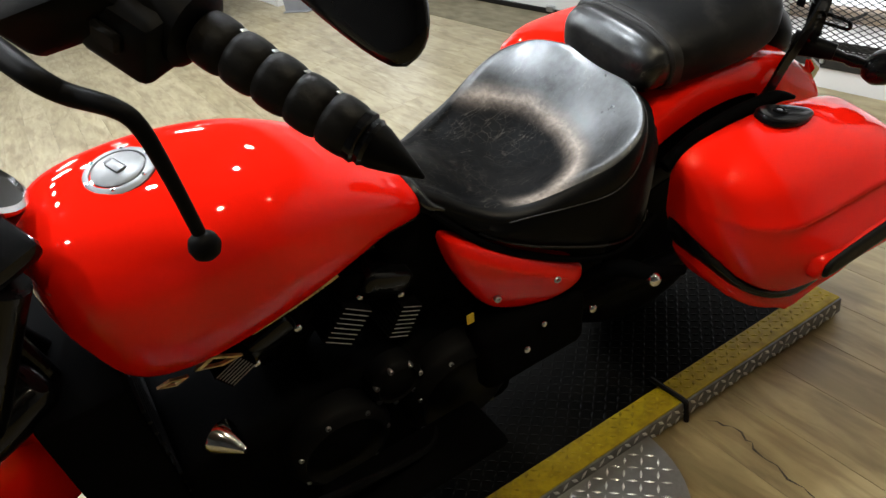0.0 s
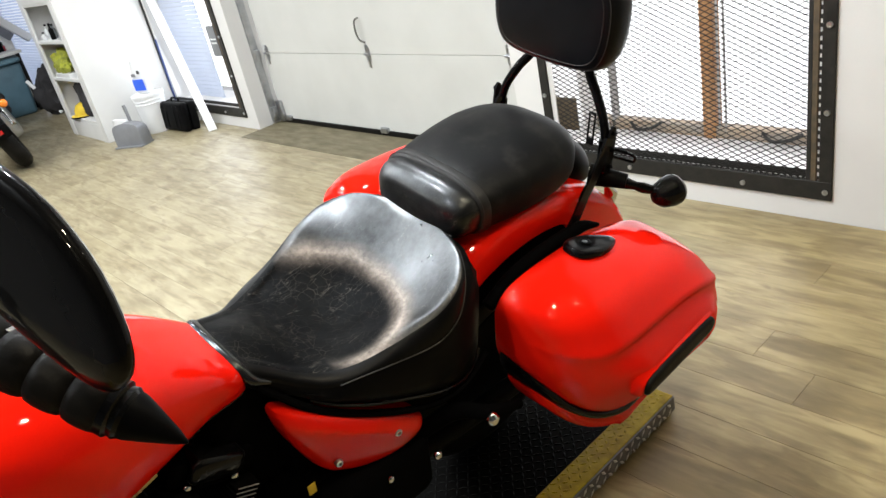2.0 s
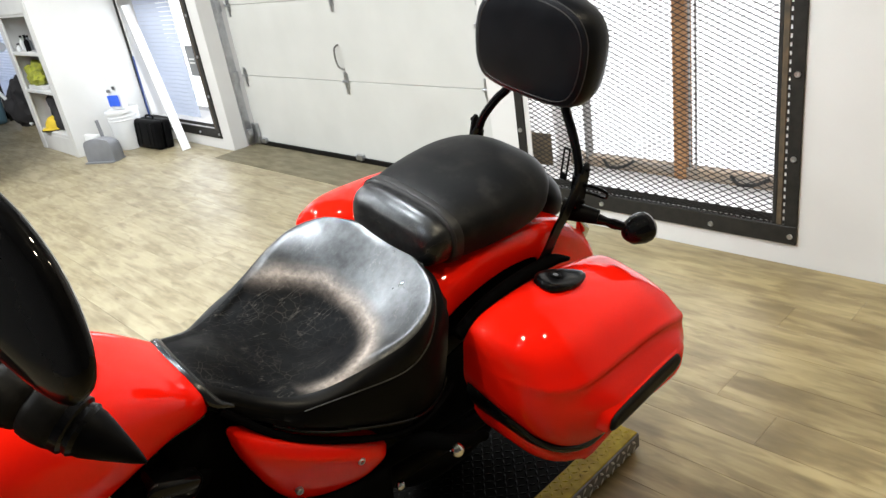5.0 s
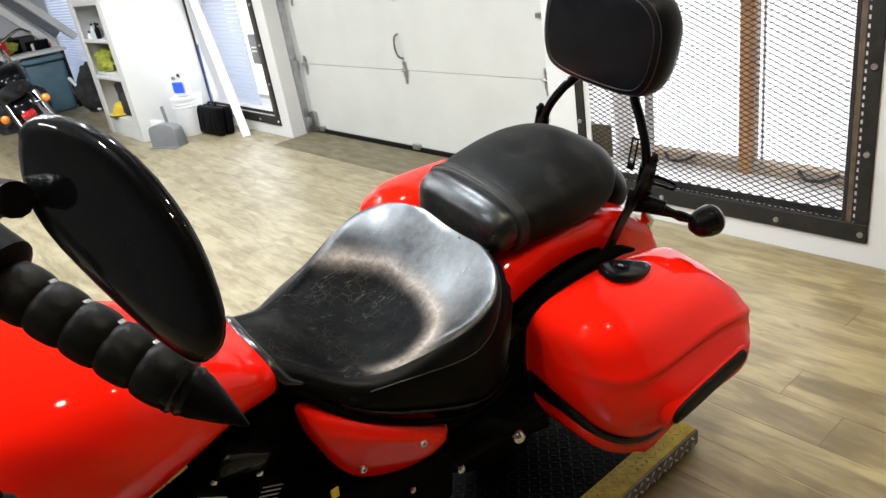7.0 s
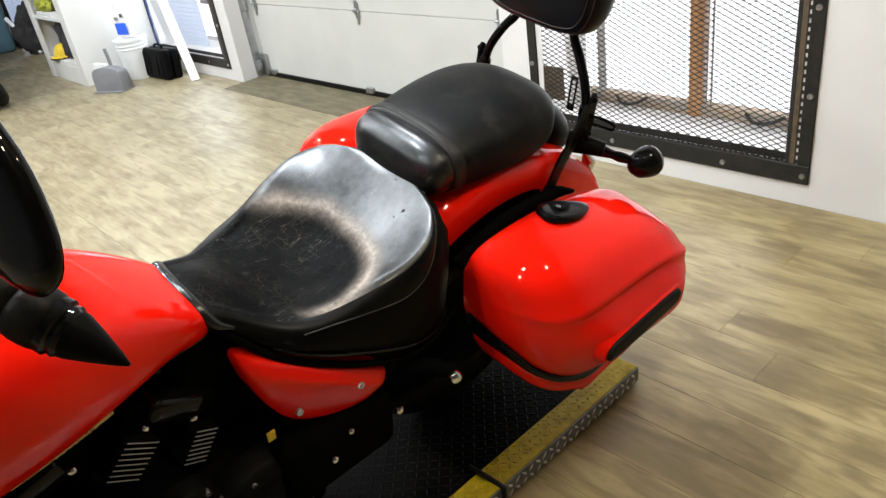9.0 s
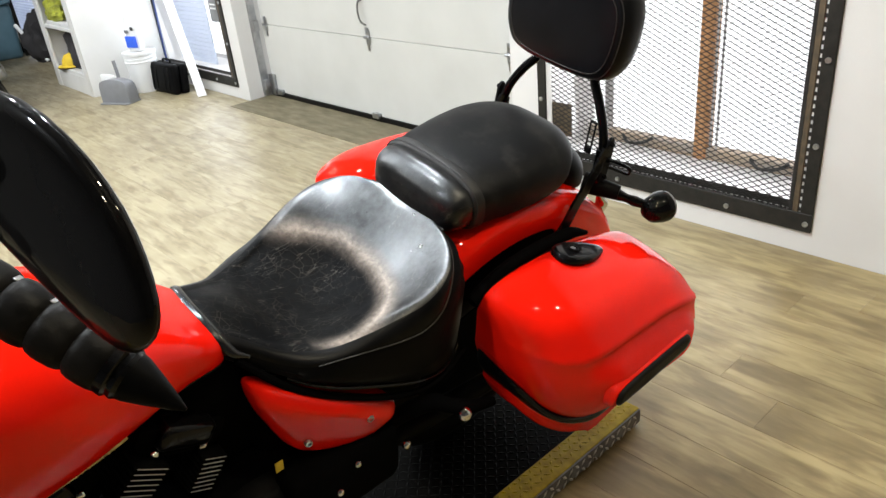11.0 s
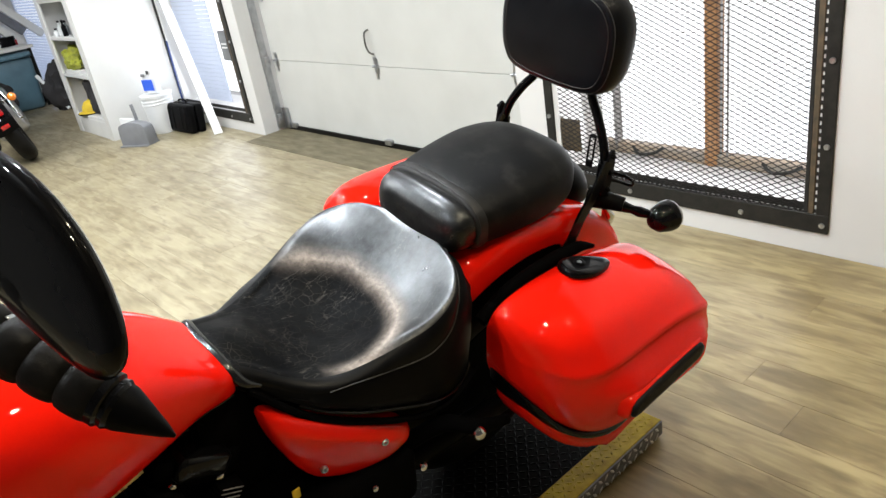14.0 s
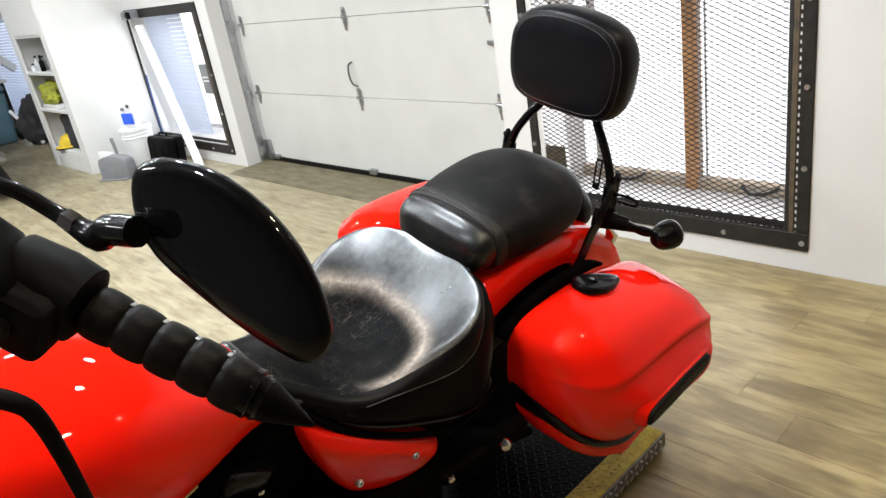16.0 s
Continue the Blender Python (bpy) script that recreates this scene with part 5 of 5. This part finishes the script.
part("lever_perch", box((-0.034, -0.045, -0.024), (0.034, 0.055, 0.026), 0.012, 2), SATIN, BIKE, "black lever perch", pose(0.350, -0.075, 1.352, 20, 25, -30))

# rear-view mirror: a teardrop shell, its back towards the front
MN = Vector((0.2612, -0.9196, 0.2935)).normalized()
MX = Vector((0.8886, 0.1103, -0.4453))
MX = (MX - MN * MX.dot(MN)).normalized()
MY = MN.cross(MX).normalized()
MM = Matrix(((*MX, 0), (*MY, 0), (*MN, 0), (0, 0, 0, 1))).transposed()
MM.translation = (0.5641, 0.0399, 1.4217)
tear = chaikin([(0.077, 0.002), (0.073, -0.011), (0.056, -0.019), (0.027, -0.027), (-0.003, -0.033), (-0.04, -0.039), (-0.065, -0.036), (-0.082, -0.022), (-0.089, -0.008), (-0.084, 0.004),
                (-0.073, 0.016), (-0.042, 0.033), (-0.008, 0.040), (0.022, 0.039), (0.045, 0.033), (0.064, 0.023), (0.074, 0.013)], 1)
tear = [(x * 1.041, y * 1.10) for x, y in tear]
mirror = part("left_mirror", loft([[(x * k, y * k, z) for x, y in tear] for k, z in ((0.95, -0.0060), (0.988, -0.0042), (1.0, -0.0012), (0.992, 0.0010), (0.955, 0.0030), (0.86, 0.0046), (0.60, 0.0060), (0.25, 0.0064))]), GLOSS, BIKE, "gloss black teardrop mirror", MM, 60)
part("mirror_glass", loft([[(x * k, y * k, z) for x, y in tear] for k, z in ((0.93, -0.0058), (0.92, -0.0074), (0.4, -0.0075))]), CHROME, mirror, "mirror glass")
part("mirror_stem", tube([(0.345, -0.085, 1.375), (0.362, -0.055, 1.422), (0.395, -0.030, 1.432), (0.427, -0.010, 1.416), (0.461, 0.000, 1.409), (0.484, 0.002, 1.424), (0.512, 0.008, 1.433)], [0.008, 0.006, 0.0055, 0.0058, 0.0095, 0.0105, 0.010], 36, 12), GLOSS, BIKE, "gloss black mirror stem")
part("mirror_nut", lathe([(0.0075, -0.006), (0.008, -0.004), (0.008, 0.004), (0.0075, 0.006)], 6), CHROME, BIKE, "bright stem nut", along((0.440, -0.006, 1.413), (0.461, 0.0, 1.409)))

# settle the parts in the leaning frame: the side parts turn outwards a little, the middle ones rise
KL = pose(0.080, 0, 0.0215, 0, -5.0, 0)
KR = Matrix.Diagonal((-1, 1, 1, 1)) @ KL @ Matrix.Diagonal((-1, 1, 1, 1))
SIDE = ("saddlebag", "side_cover", "seat_rail", "turn_signal", "signal_stem", "fender_strut", "docking_post",
        "bracket_arm", "bolt", "primary_case", "hose", "warning_tag", "horn_cover", "floorboard", "shift_lever", "signal_bar")
NEAR = ("handlebar", "left_grip", "switch_housing", "clutch_lever", "lever_perch", "left_mirror", "mirror_stem", "mirror_nut", "throttle_grip", "riser", "cylinder_head", "cylinder")
FIXED = NEAR + ("front_wheel", "rear_wheel", "fork_leg", "front_fender", "side_stand", "stand_foot", "down_tube", "swingarm", "oil_cooler", "lower_yoke")
LIFTED = {"rider_seat": (0.0, 0.004), "passenger_seat": (0.0, 0.002), "backrest": (-0.010, 0.014)}
for ob in BIKE.children:
    base = ob.name.split(".")[0]
    mid = sum((ob.matrix_basis @ Vector(c)).x for c in ob.bound_box) / 8
    if base in SIDE:
        ob.matrix_basis = (KL if mid > 0 else KR) @ ob.matrix_basis
    elif base not in FIXED:
        side, rise = LIFTED.get(base, (0.0, 0.02))
        ob.matrix_basis = Matrix.Translation((side, 0, rise)) @ ob.matrix_basis


# ---------------------------------------------------------------- things by the wall
def bucket(at):
    b = thing("bucket", "white plastic bucket with a blue printed label by the shelf unit", "bucket", at)
    part("pail", lathe([(0.0, 0.0), (0.125, 0.0), (0.130, 0.01), (0.148, 0.33), (0.155, 0.335), (0.155, 0.35), (0.148, 0.352), (0.147, 0.345), (0.128, 0.012), (0.0, 0.012)], 36), WHITEPLASTIC, b)
    part("lid", lathe([(0.157, 0.338), (0.158, 0.362), (0.148, 0.366), (0.140, 0.358), (0.0, 0.358)], 36), WHITEPLASTIC, b)
    for z in (0.27, 0.30):
        part("rib", lathe([(0.146, z), (0.152, z + 0.003), (0.152, z + 0.008), (0.146, z + 0.011)], 36), WHITEPLASTIC, b)
    return b


bucket(pose(-6.40, 2.33, 0) @ Matrix.Diagonal((0.9, 0.9, 0.96, 1)))
jug = thing("refill_pouch", "white and blue refill bag on the bucket's lid", "bag", pose(-6.41, 2.33, 0.352, 0, 0, 20) @ Matrix.Diagonal((0.95, 0.95, 1.5, 1)))
part("pouch", loft([[(x * k, y * d, z) for x, y in chaikin([(-0.085, -0.03), (0.085, -0.03), (0.085, 0.03), (-0.085, 0.03)], 2)] for z, k, d in ((0, 1.0, 1.2), (0.02, 1.05, 1.5), (0.09, 1.03, 1.2), (0.15, 0.98, 0.7), (0.185, 0.95, 0.15))]), WHITEPLASTIC, jug)
part("label_patch", box((-0.065, -0.052, 0.02), (0.075, -0.046, 0.085), 0.002, 1), BLUE, jug, "blue label patch")
part("print_bar", box((0.02, -0.044, 0.115), (0.05, -0.036, 0.135), 0.002, 1), BAR, jug)
part("print_bar", box((-0.06, -0.046, 0.10), (-0.01, -0.040, 0.118), 0.002, 1), GREYPLASTIC, jug)

dp = thing("dustpan", "grey plastic upright dustpan on the floor", "dustpan", pose(-6.20, 2.02, 0, 0, 0, 28) @ Matrix.Diagonal((0.88, 0.9, 1.0, 1)))
hood = [(-0.17, 0.0), (-0.165, 0.13), (-0.13, 0.185), (0, 0.205), (0.13, 0.185), (0.165, 0.13), (0.17, 0.0)]
part("hood", loft([[(x * k, y, z * k) for x, z in spline(hood, 21)] + [(x * k * 0.93, y, max(0.006, z * k * 0.93)) for x, z in spline(hood, 21)[::-1]] for y, k in ((-0.07, 1.0), (0.02, 0.99), (0.06, 0.9))]), GREYPLASTIC, dp)
part("face", loft([[(x * k, y, 0.004 + z * k) for x, z in spline(hood, 21)] for y, k in ((-0.085, 0.97), (-0.082, 0.99), (-0.068, 0.99))]), GREYPLASTIC, dp)
part("pan", box((-0.17, -0.12, 0.0), (0.17, 0.06, 0.012), 0.003, 1), GREYPLASTIC, dp)
part("handle", tube([(0, 0.03, 0.18), (-0.005, 0.03, 0.26), (-0.012, 0.03, 0.34)], 0.016, 12, 10), GREYPLASTIC, dp)
pan2 = thing("clear_tray", "thin clear plastic tray behind the dustpan", "tray", pose(-6.44, 2.03, 0, 0, 0, 10))
part("tray", box((-0.10, -0.02, 0), (0.10, 0.02, 0.20), 0.008, 2), WHITEPLASTIC, pan2)

cs = thing("tool_case", "black plastic tool case under the far window", "case", pose(-6.13, 2.42, 0, -6, 0, 4))
for lo, hi in (((-0.22, -0.075, 0.0), (0.22, -0.004, 0.25)), ((-0.22, 0.002, 0.0), (0.22, 0.075, 0.25))):
    part("shell", box(lo, hi, 0.025, 3), SATIN, cs)
for x in (-0.14, -0.07, 0.07, 0.14):
    part("rib", box((x - 0.012, -0.081, 0.03), (x + 0.012, -0.07, 0.22), 0.004, 1), SATIN, cs)
part("handle", tube([(-0.06, 0, 0.25), (-0.055, 0, 0.275), (0.055, 0, 0.275), (0.06, 0, 0.25)], 0.009, 16, 8), SATIN, cs)

bd = thing("leaning_board", "long white board leaning on the wall beside the far window", "board")
bd.matrix_basis = along((-5.66, 2.49, 0.0), (-6.34, 2.618, 1.19))
part("board", box((-0.036, -0.009, 0.0), (0.036, 0.009, 1.36), 0.002, 1), WHITEPLASTIC, bd)
br = thing("blue_pole", "thin blue pole leaning in the corner by the shelf unit", "pole")
part("pole", tube([(-6.50, 2.59, 0.0), (-6.545, 2.63, 0.74)], 0.0085, 2, 10), DARKBLUE, br)
cl = thing("roll_holder", "grey clamp bracket at the top of the far window", "bracket", pose(-6.40, 2.60, 1.27))
part("body", box((-0.10, -0.05, -0.035), (0.10, 0.03, 0.035), 0.012, 2), GREYPLASTIC, cl)
part("knob", lathe([(0.03, 0), (0.032, 0.02), (0.02, 0.03), (0, 0.03)], 18), SATIN, cl, "", pose(0.08, -0.05, 0, 90, 0, 0))

# on the shelves
rngs = random.Random(3)


def crumpled(name, label, category, at, size, mat, seed=1):
    t = thing(name, label, category, at)
    bm = bmesh.new()
    bmesh.ops.create_icosphere(bm, subdivisions=4, radius=1)
    for v in bm.verts:
        n = noise.fractal(v.co * 1.6 + Vector((seed * 7.3, 0, 0)), 1.0, 2.0, 4)
        v.co *= 1 + 0.32 * n
        v.co = Vector((v.co.x * size[0], v.co.y * size[1], max(0.0, (v.co.z + 0.75) * size[2])))
    part("cloth", bm, mat, t)
    return t


crumpled("hi_vis_vest", "crumpled lime-yellow work vest on the middle shelf", "vest", pose(-7.38, 2.06, 0.58), (0.17, 0.11, 0.13), LIME, 1)
crumpled("hi_vis_glove", "lime-yellow work gloves on the middle shelf", "glove", pose(-7.22, 2.00, 0.613), (0.13, 0.06, 0.06), LIME, 2)
wb = thing("paper_box", "flat white box on the middle shelf", "box", pose(-7.22, 2.00, 0.58))
part("carton", box((-0.2, -0.06, 0), (0.2, 0.06, 0.035), 0.003), WHITE, wb)
crumpled("black_bag", "black cloth bag on the lowest shelf", "bag", pose(-7.12, 2.10, 0.19), (0.16, 0.14, 0.24), BLACKCLOTH, 3)
hat = thing("yellow_hard_hat", "yellow hard hat on the lowest shelf", "hard hat", pose(-7.30, 2.05, 0.19))
part("shell", lathe([(0.165, 0.0), (0.16, 0.012), (0.125, 0.02), (0.118, 0.06), (0.09, 0.105), (0.04, 0.125), (0.0, 0.128)], 30), GOLDY, hat)
part("brim_trim", lathe([(0.166, -0.002), (0.169, 0.006), (0.163, 0.010)], 30), SATIN, hat)
for k in range(9):
    px, hh = -7.46 + 0.06 * k + rngs.uniform(-0.02, 0.02), rngs.uniform(0.05, 0.17)
    bt = thing("small_bottle", "small dark bottle on the upper shelf", "bottle", pose(px, 2.02 + rngs.uniform(-0.05, 0.12), 0.92), "bottles on the shelf")
    part("body", lathe([(0.0, 0), (0.02, 0), (0.022, 0.01), (0.022, hh * 0.65), (0.009, hh * 0.8), (0.009, hh)], 14), rngs.choice([SATIN, GREYPLASTIC, RUST, WHITEPLASTIC]), bt)
    part("cap", lathe([(0.011, hh * 0.96), (0.011, hh + 0.012), (0.0, hh + 0.014)], 12), SATIN, bt)

# ---------------------------------------------------------------- the far end of the room
bin_ = thing("storage_bin", "upright slate-blue plastic wheeled bin", "bin", pose(-10.0, 2.02, 0, 0, 0, -11) @ Matrix.Diagonal((0.92, 0.92, 0.88, 1)))
tub = box((-0.25, -0.25, 0.0), (0.25, 0.25, 0.70), 0.05, 3)
for v in tub.verts:
    k = 0.86 + 0.14 * v.co.z / 0.70
    v.co.x, v.co.y = v.co.x * k, v.co.y * k
part("body", tub, TEAL, bin_)
part("lid", box((-0.265, -0.265, 0.70), (0.265, 0.265, 0.765), 0.028, 3), TEAL, bin_)
part("handle", tube([(0.20, -0.20, 0.74), (0.29, -0.20, 0.72), (0.29, 0.20, 0.72), (0.20, 0.20, 0.74)], 0.014, 20, 8), TEAL, bin_)
for yy in (-0.19, 0.19):
    part("wheel", lathe([(0.02, -0.025), (0.07, -0.02), (0.075, 0.0), (0.07, 0.02), (0.02, 0.025)], 20), RUBBER, bin_, "", pose(-0.20, yy * 1.2, 0.075, 90, 0, 0))

bl = thing("far_window_blind", "pale blue slatted window blind at the end of the wall", "blind", pose(0, 0, 0))
for k in range(36):
    part("slat", box((-11.45, 2.60, 0.05 + k * 0.036), (-10.05, 2.612, 0.081 + k * 0.036)), BLINDS, bl, "", None, 0)
part("bright_pane", box((-11.45, 2.628, 0.05), (-10.05, 2.636, 1.37)), DAYLIGHT, bl, "bright daylight behind the slats", None, 0)
part("side_bar", box((-10.04, 2.59, 0.0), (-9.98, 2.63, 1.42), 0.003, 1), STEEL, bl, "dark steel edge")
part("headrail", box((-11.45, 2.585, 1.35), (-10.05, 2.625, 1.40), 0.004), BLINDS, bl)

tb = thing("work_table", "white work table heaped with tools at the end of the room", "table", pose(-10.6, 1.55, 0))
part("tabletop", box((-0.75, -1.3, 0.70), (0.75, 0.75, 0.735), 0.004), WHITE, tb)
for x in (-0.7, 0.7):
    for yy in (-1.25, 0.7):
        part("leg", box((x - 0.02, yy - 0.02, 0), (x + 0.02, yy + 0.02, 0.70), 0.003, 1), STEEL, tb)
for k in range(34):
    sx = rngs.uniform(0.05, 0.15)
    c = rngs.choice([SATIN, SATIN, GREYPLASTIC, REDLENS, BLACKCLOTH, WHITEPLASTIC, STEEL, BLACKCLOTH])
    tl = thing("tool_box", "small box or tool on the work table", "tool", pose(-10.6 + rngs.uniform(-0.3, 0.65), 1.55 + rngs.uniform(-1.2, 0.65), 0.735, 0, 0, rngs.uniform(0, 90)), "clutter on the table")
    part("case", box((-sx, -sx * 0.7, 0), (sx, sx * 0.7, rngs.uniform(0.05, 0.2)), 0.01, 2), c, tl)
crumpled("work_jacket", "lime-yellow work jacket on the table", "jacket", pose(-10.2, 1.55, 0.735), (0.22, 0.25, 0.13), LIME, 5)
crumpled("dark_bag", "dark bag of rags under the table", "bag", pose(-10.2, 1.2, 0.0), (0.3, 0.35, 0.33), BLACKCLOTH, 6)
crumpled("dark_jacket", "dark jacket heaped behind the parked motorcycle", "jacket", pose(-9.3, 1.45, 0.0), (0.35, 0.35, 0.30), BLACKCLOTH, 11)
crumpled("dark_cover", "black cloth cover over things at the end of the room", "cover", pose(-9.9, 1.05, 0.0), (0.5, 0.45, 0.42), BLACKCLOTH, 12)
crumpled("dark_sack", "black sack beside the blue bin", "bag", pose(-9.25, 2.32, 0.0), (0.25, 0.2, 0.30), BLACKCLOTH, 8)
pl = thing("white_pole", "short white pole leaning by the bin", "pole")
part("pole", tube([(-9.05, 2.25, 0.02), (-9.35, 2.1, 0.42)], 0.022, 2, 10), WHITEPLASTIC, pl)
sl = thing("sloping_stair", "white underside of a sloping stair at the end of the room", "stair")
for dy, dz in ((0.0, 0.0), (0.27, 0.06)):
    part("stringer", box((-0.05, -0.045, 0.0), (0.05, 0.045, 2.05), 0.004, 1), WHITE, sl, "", along((-10.35, 2.30 + dy, 0.735 + dz), (-10.35, 1.05 + dy, 2.15 + dz)))
part("soffit", box((-0.30, 0.05, 0.0), (-0.26, 0.24, 2.0), 0.003, 1), GREYPLASTIC, sl, "grey soffit", along((-10.35, 2.36, 0.78), (-10.35, 1.11, 2.195)))

# a second motorcycle, its tail towards the camera
MB = thing("parked_motorcycle", "black cruiser motorcycle with amber signals, parked behind the lift", "motorcycle", pose(-7.16, 1.35, 0.012, 0, -17, 80))


def pwheel(name, u, r, tr):
    ty = [(r - tr + tr * math.cos(a), tr * 0.9 * math.sin(a)) for a in np.linspace(-2.3, 2.3, 15)]
    hub = part(name, lathe([(0.03, -0.06), (0.045, 0), (0.03, 0.06)], 18), CHROME, MB, "black tyre on a spoked wheel", pose(0, u, r, 0, 90, 0))
    part("tyre", loft([[(max(a, 0.01) * math.cos(t), max(a, 0.01) * math.sin(t), z) for a, z in ty] for t in np.linspace(0, math.tau, 41)], caps=False), RUBBER, hub)
    part("rim", lathe([(r - tr * 1.9, -0.03), (r - tr * 1.6, -0.035), (r - tr * 1.6, 0.035), (r - tr * 1.9, 0.03)], 36), CHROME, hub)


# u runs forwards here; the tail is at u = 0
pwheel("rear_wheel", -0.30, 0.31, 0.075)
pwheel("front_wheel", 1.20, 0.31, 0.055)
part("rear_fender", loft([[(v, -0.30 - math.sin(a) * rr, 0.31 + math.cos(a) * rr) for v, rr in ((0.09, 0.25), (0.09, 0.33), (0.05, 0.355), (-0.05, 0.355), (-0.09, 0.33), (-0.09, 0.25), (-0.08, 0.25), (-0.07, 0.33), (0.07, 0.33), (0.08, 0.25))] for a in np.linspace(-0.8, 1.35, 20)]), GLOSS, MB, "gloss black rear fender", None, 50)
part("tail_light", box((-0.055, -0.05, -0.03), (0.055, 0.0, 0.03), 0.014, 3), REDLENS, MB, "red tail light", pose(0, -0.62, 0.52, 25, 0, 0))
part("plate_bracket", box((-0.09, -0.012, -0.07), (0.09, 0.0, 0.05), 0.006), SATIN, MB, "black plate bracket", pose(0, -0.66, 0.40, 20, 0, 0))
part("reflector", box((-0.035, -0.010, -0.018), (0.035, 0.0, 0.018), 0.004), REDLENS, MB, "red reflector", pose(0, -0.675, 0.395, 20, 0, 0))
for s in (1, -1):
    part("signal_arm", tube([(s * 0.06, -0.50, 0.56), (s * 0.16, -0.52, 0.55)], 0.009, 2, 8), CHROME, MB)
    part("turn_signal", lathe([(0.0, -0.04), (0.02, -0.034), (0.034, -0.01), (0.034, 0.008), (0.024, 0.02), (0, 0.026)], 20), AMBER, MB, "amber turn signal", along((s * 0.18, -0.52, 0.55), (s * 0.18, -1.5, 0.55)))
    part("shock", tube([(s * 0.13, -0.28, 0.34), (s * 0.12, -0.16, 0.60)], 0.022, 2, 12), CHROME, MB, "chrome shock absorber")
    part("exhaust", tube([(s * 0.15 if s < 0 else -0.17, -0.52, 0.27 + 0.09 * (s < 0)), (-0.17, 0.0, 0.27 + 0.06 * (s < 0)), (-0.15, 0.5, 0.30)], 0.04, 14, 14), SATIN if s > 0 else CHROME, MB, "exhaust pipe")
    part("fork_leg", tube([(s * 0.09, 1.20, 0.31), (s * 0.09, 0.88, 0.95)], 0.022, 2, 12), CHROME, MB)
part("seat", loft([body_ring(u, hw, top, bot, (top + bot) / 2, 2.4) for u, hw, top, bot in ((-0.50, 0.06, 0.70, 0.64), (-0.42, 0.11, 0.74, 0.63), (-0.15, 0.14, 0.74, 0.62), (0.05, 0.15, 0.66, 0.58), (0.25, 0.12, 0.67, 0.58), (0.35, 0.07, 0.68, 0.60))]), VINYL, MB, "black vinyl seat", None, 60)
part("fuel_tank", loft([body_ring(u, hw, top, bot, (top + bot) / 2, 2.3) for u, hw, top, bot in ((0.30, 0.06, 0.72, 0.64), (0.38, 0.12, 0.78, 0.62), (0.55, 0.15, 0.83, 0.62), (0.70, 0.14, 0.84, 0.64), (0.80, 0.08, 0.80, 0.70))]), GLOSS, MB, "gloss black fuel tank", None, 60)
part("engine", box((-0.14, 0.10, 0.17), (0.14, 0.62, 0.55), 0.04, 3), ALLOY, MB, "grey engine")
part("frame", tube([(0, 0.85, 0.85), (0, 0.4, 0.60), (0, -0.1, 0.55), (0, -0.30, 0.33)], 0.025, 20, 10), GLOSS, MB)
part("handlebar", tube([(0.40, 0.55, 0.98), (0.32, 0.70, 1.04), (0.1, 0.88, 1.0), (-0.1, 0.88, 1.0), (-0.32, 0.70, 1.04), (-0.40, 0.55, 0.98)], 0.013, 40, 10), CHROME, MB)
part("headlight", lathe([(0, -0.1), (0.06, -0.08), (0.085, 0), (0.08, 0.02), (0, 0.03)], 24), CHROME, MB, "chrome headlight", pose(0, 1.0, 0.88, -90, 0, 0))


# ---------------------------------------------------------------- floor planks
PW, PL = 0.152, 1.22
plank_meshes = {}


def plank_mesh(length):
    key = round(length, 2)
    if key not in plank_meshes:
        bm = box((0, 0.0003, -0.02), (length - 0.0006, PW - 0.0003, 0.0), 0.0005, 1)
        me = bpy.data.meshes.new("plank")
        bm.to_mesh(me)
        bm.free()
        me.materials.append(PLANK)
        plank_meshes[key] = me
    return plank_meshes[key]


rng = random.Random(7)
row = 0
y = Y0
far = bmesh.new()
while y < 2.64:
    x = X0 - rng.random() * PL
    while x < X1:
        if y > -0.6 and x > -8.7 and x < 1.3 and y + PW < 2.62:
            ob = new("plank", plank_mesh(PL))
            ob.parent = FLOOR
            ob.matrix_basis = pose(x, y, rng.uniform(-0.0002, 0.0002))
        else:
            a0, a1 = max(x, X0), min(x + PL - 0.0006, X1)
            if a1 - a0 > 0.02:
                box((a0, y + 0.0003, -0.02), (a1, min(y + PW - 0.0003, 2.644), 0.0), bm=far)
        x += PL
    y += PW
part("far_planks", far, PLANK, FLOOR, "", None, 0, "stuff")
# a torn plank edge beside the lift
tear_line = [(-0.614, 0.857), (-0.597, 0.872), (-0.58, 0.872), (-0.565, 0.884), (-0.54, 0.886), (-0.518, 0.874), (-0.505, 0.880), (-0.492, 0.866), (-0.461, 0.862), (-0.43, 0.866), (-0.394, 0.852), (-0.36, 0.858), (-0.343, 0.854), (-0.31, 0.850)]
crack = bmesh.new()
widths = [0.0004] + [0.0017 + 0.0013 * math.sin(i * 2.3) for i in range(len(tear_line) - 2)] + [0.0006]
pair = [[crack.verts.new((px, py + sgn * wd, 0.0012)) for sgn in (-1, 1)] for (px, py), wd in zip(tear_line, widths)]
for a, b in zip(pair, pair[1:]):
    crack.faces.new((a[0], b[0], b[1], a[1]))
part("torn_edge", crack, SLAB, FLOOR, "dark torn edge of a floor plank", None, 0)
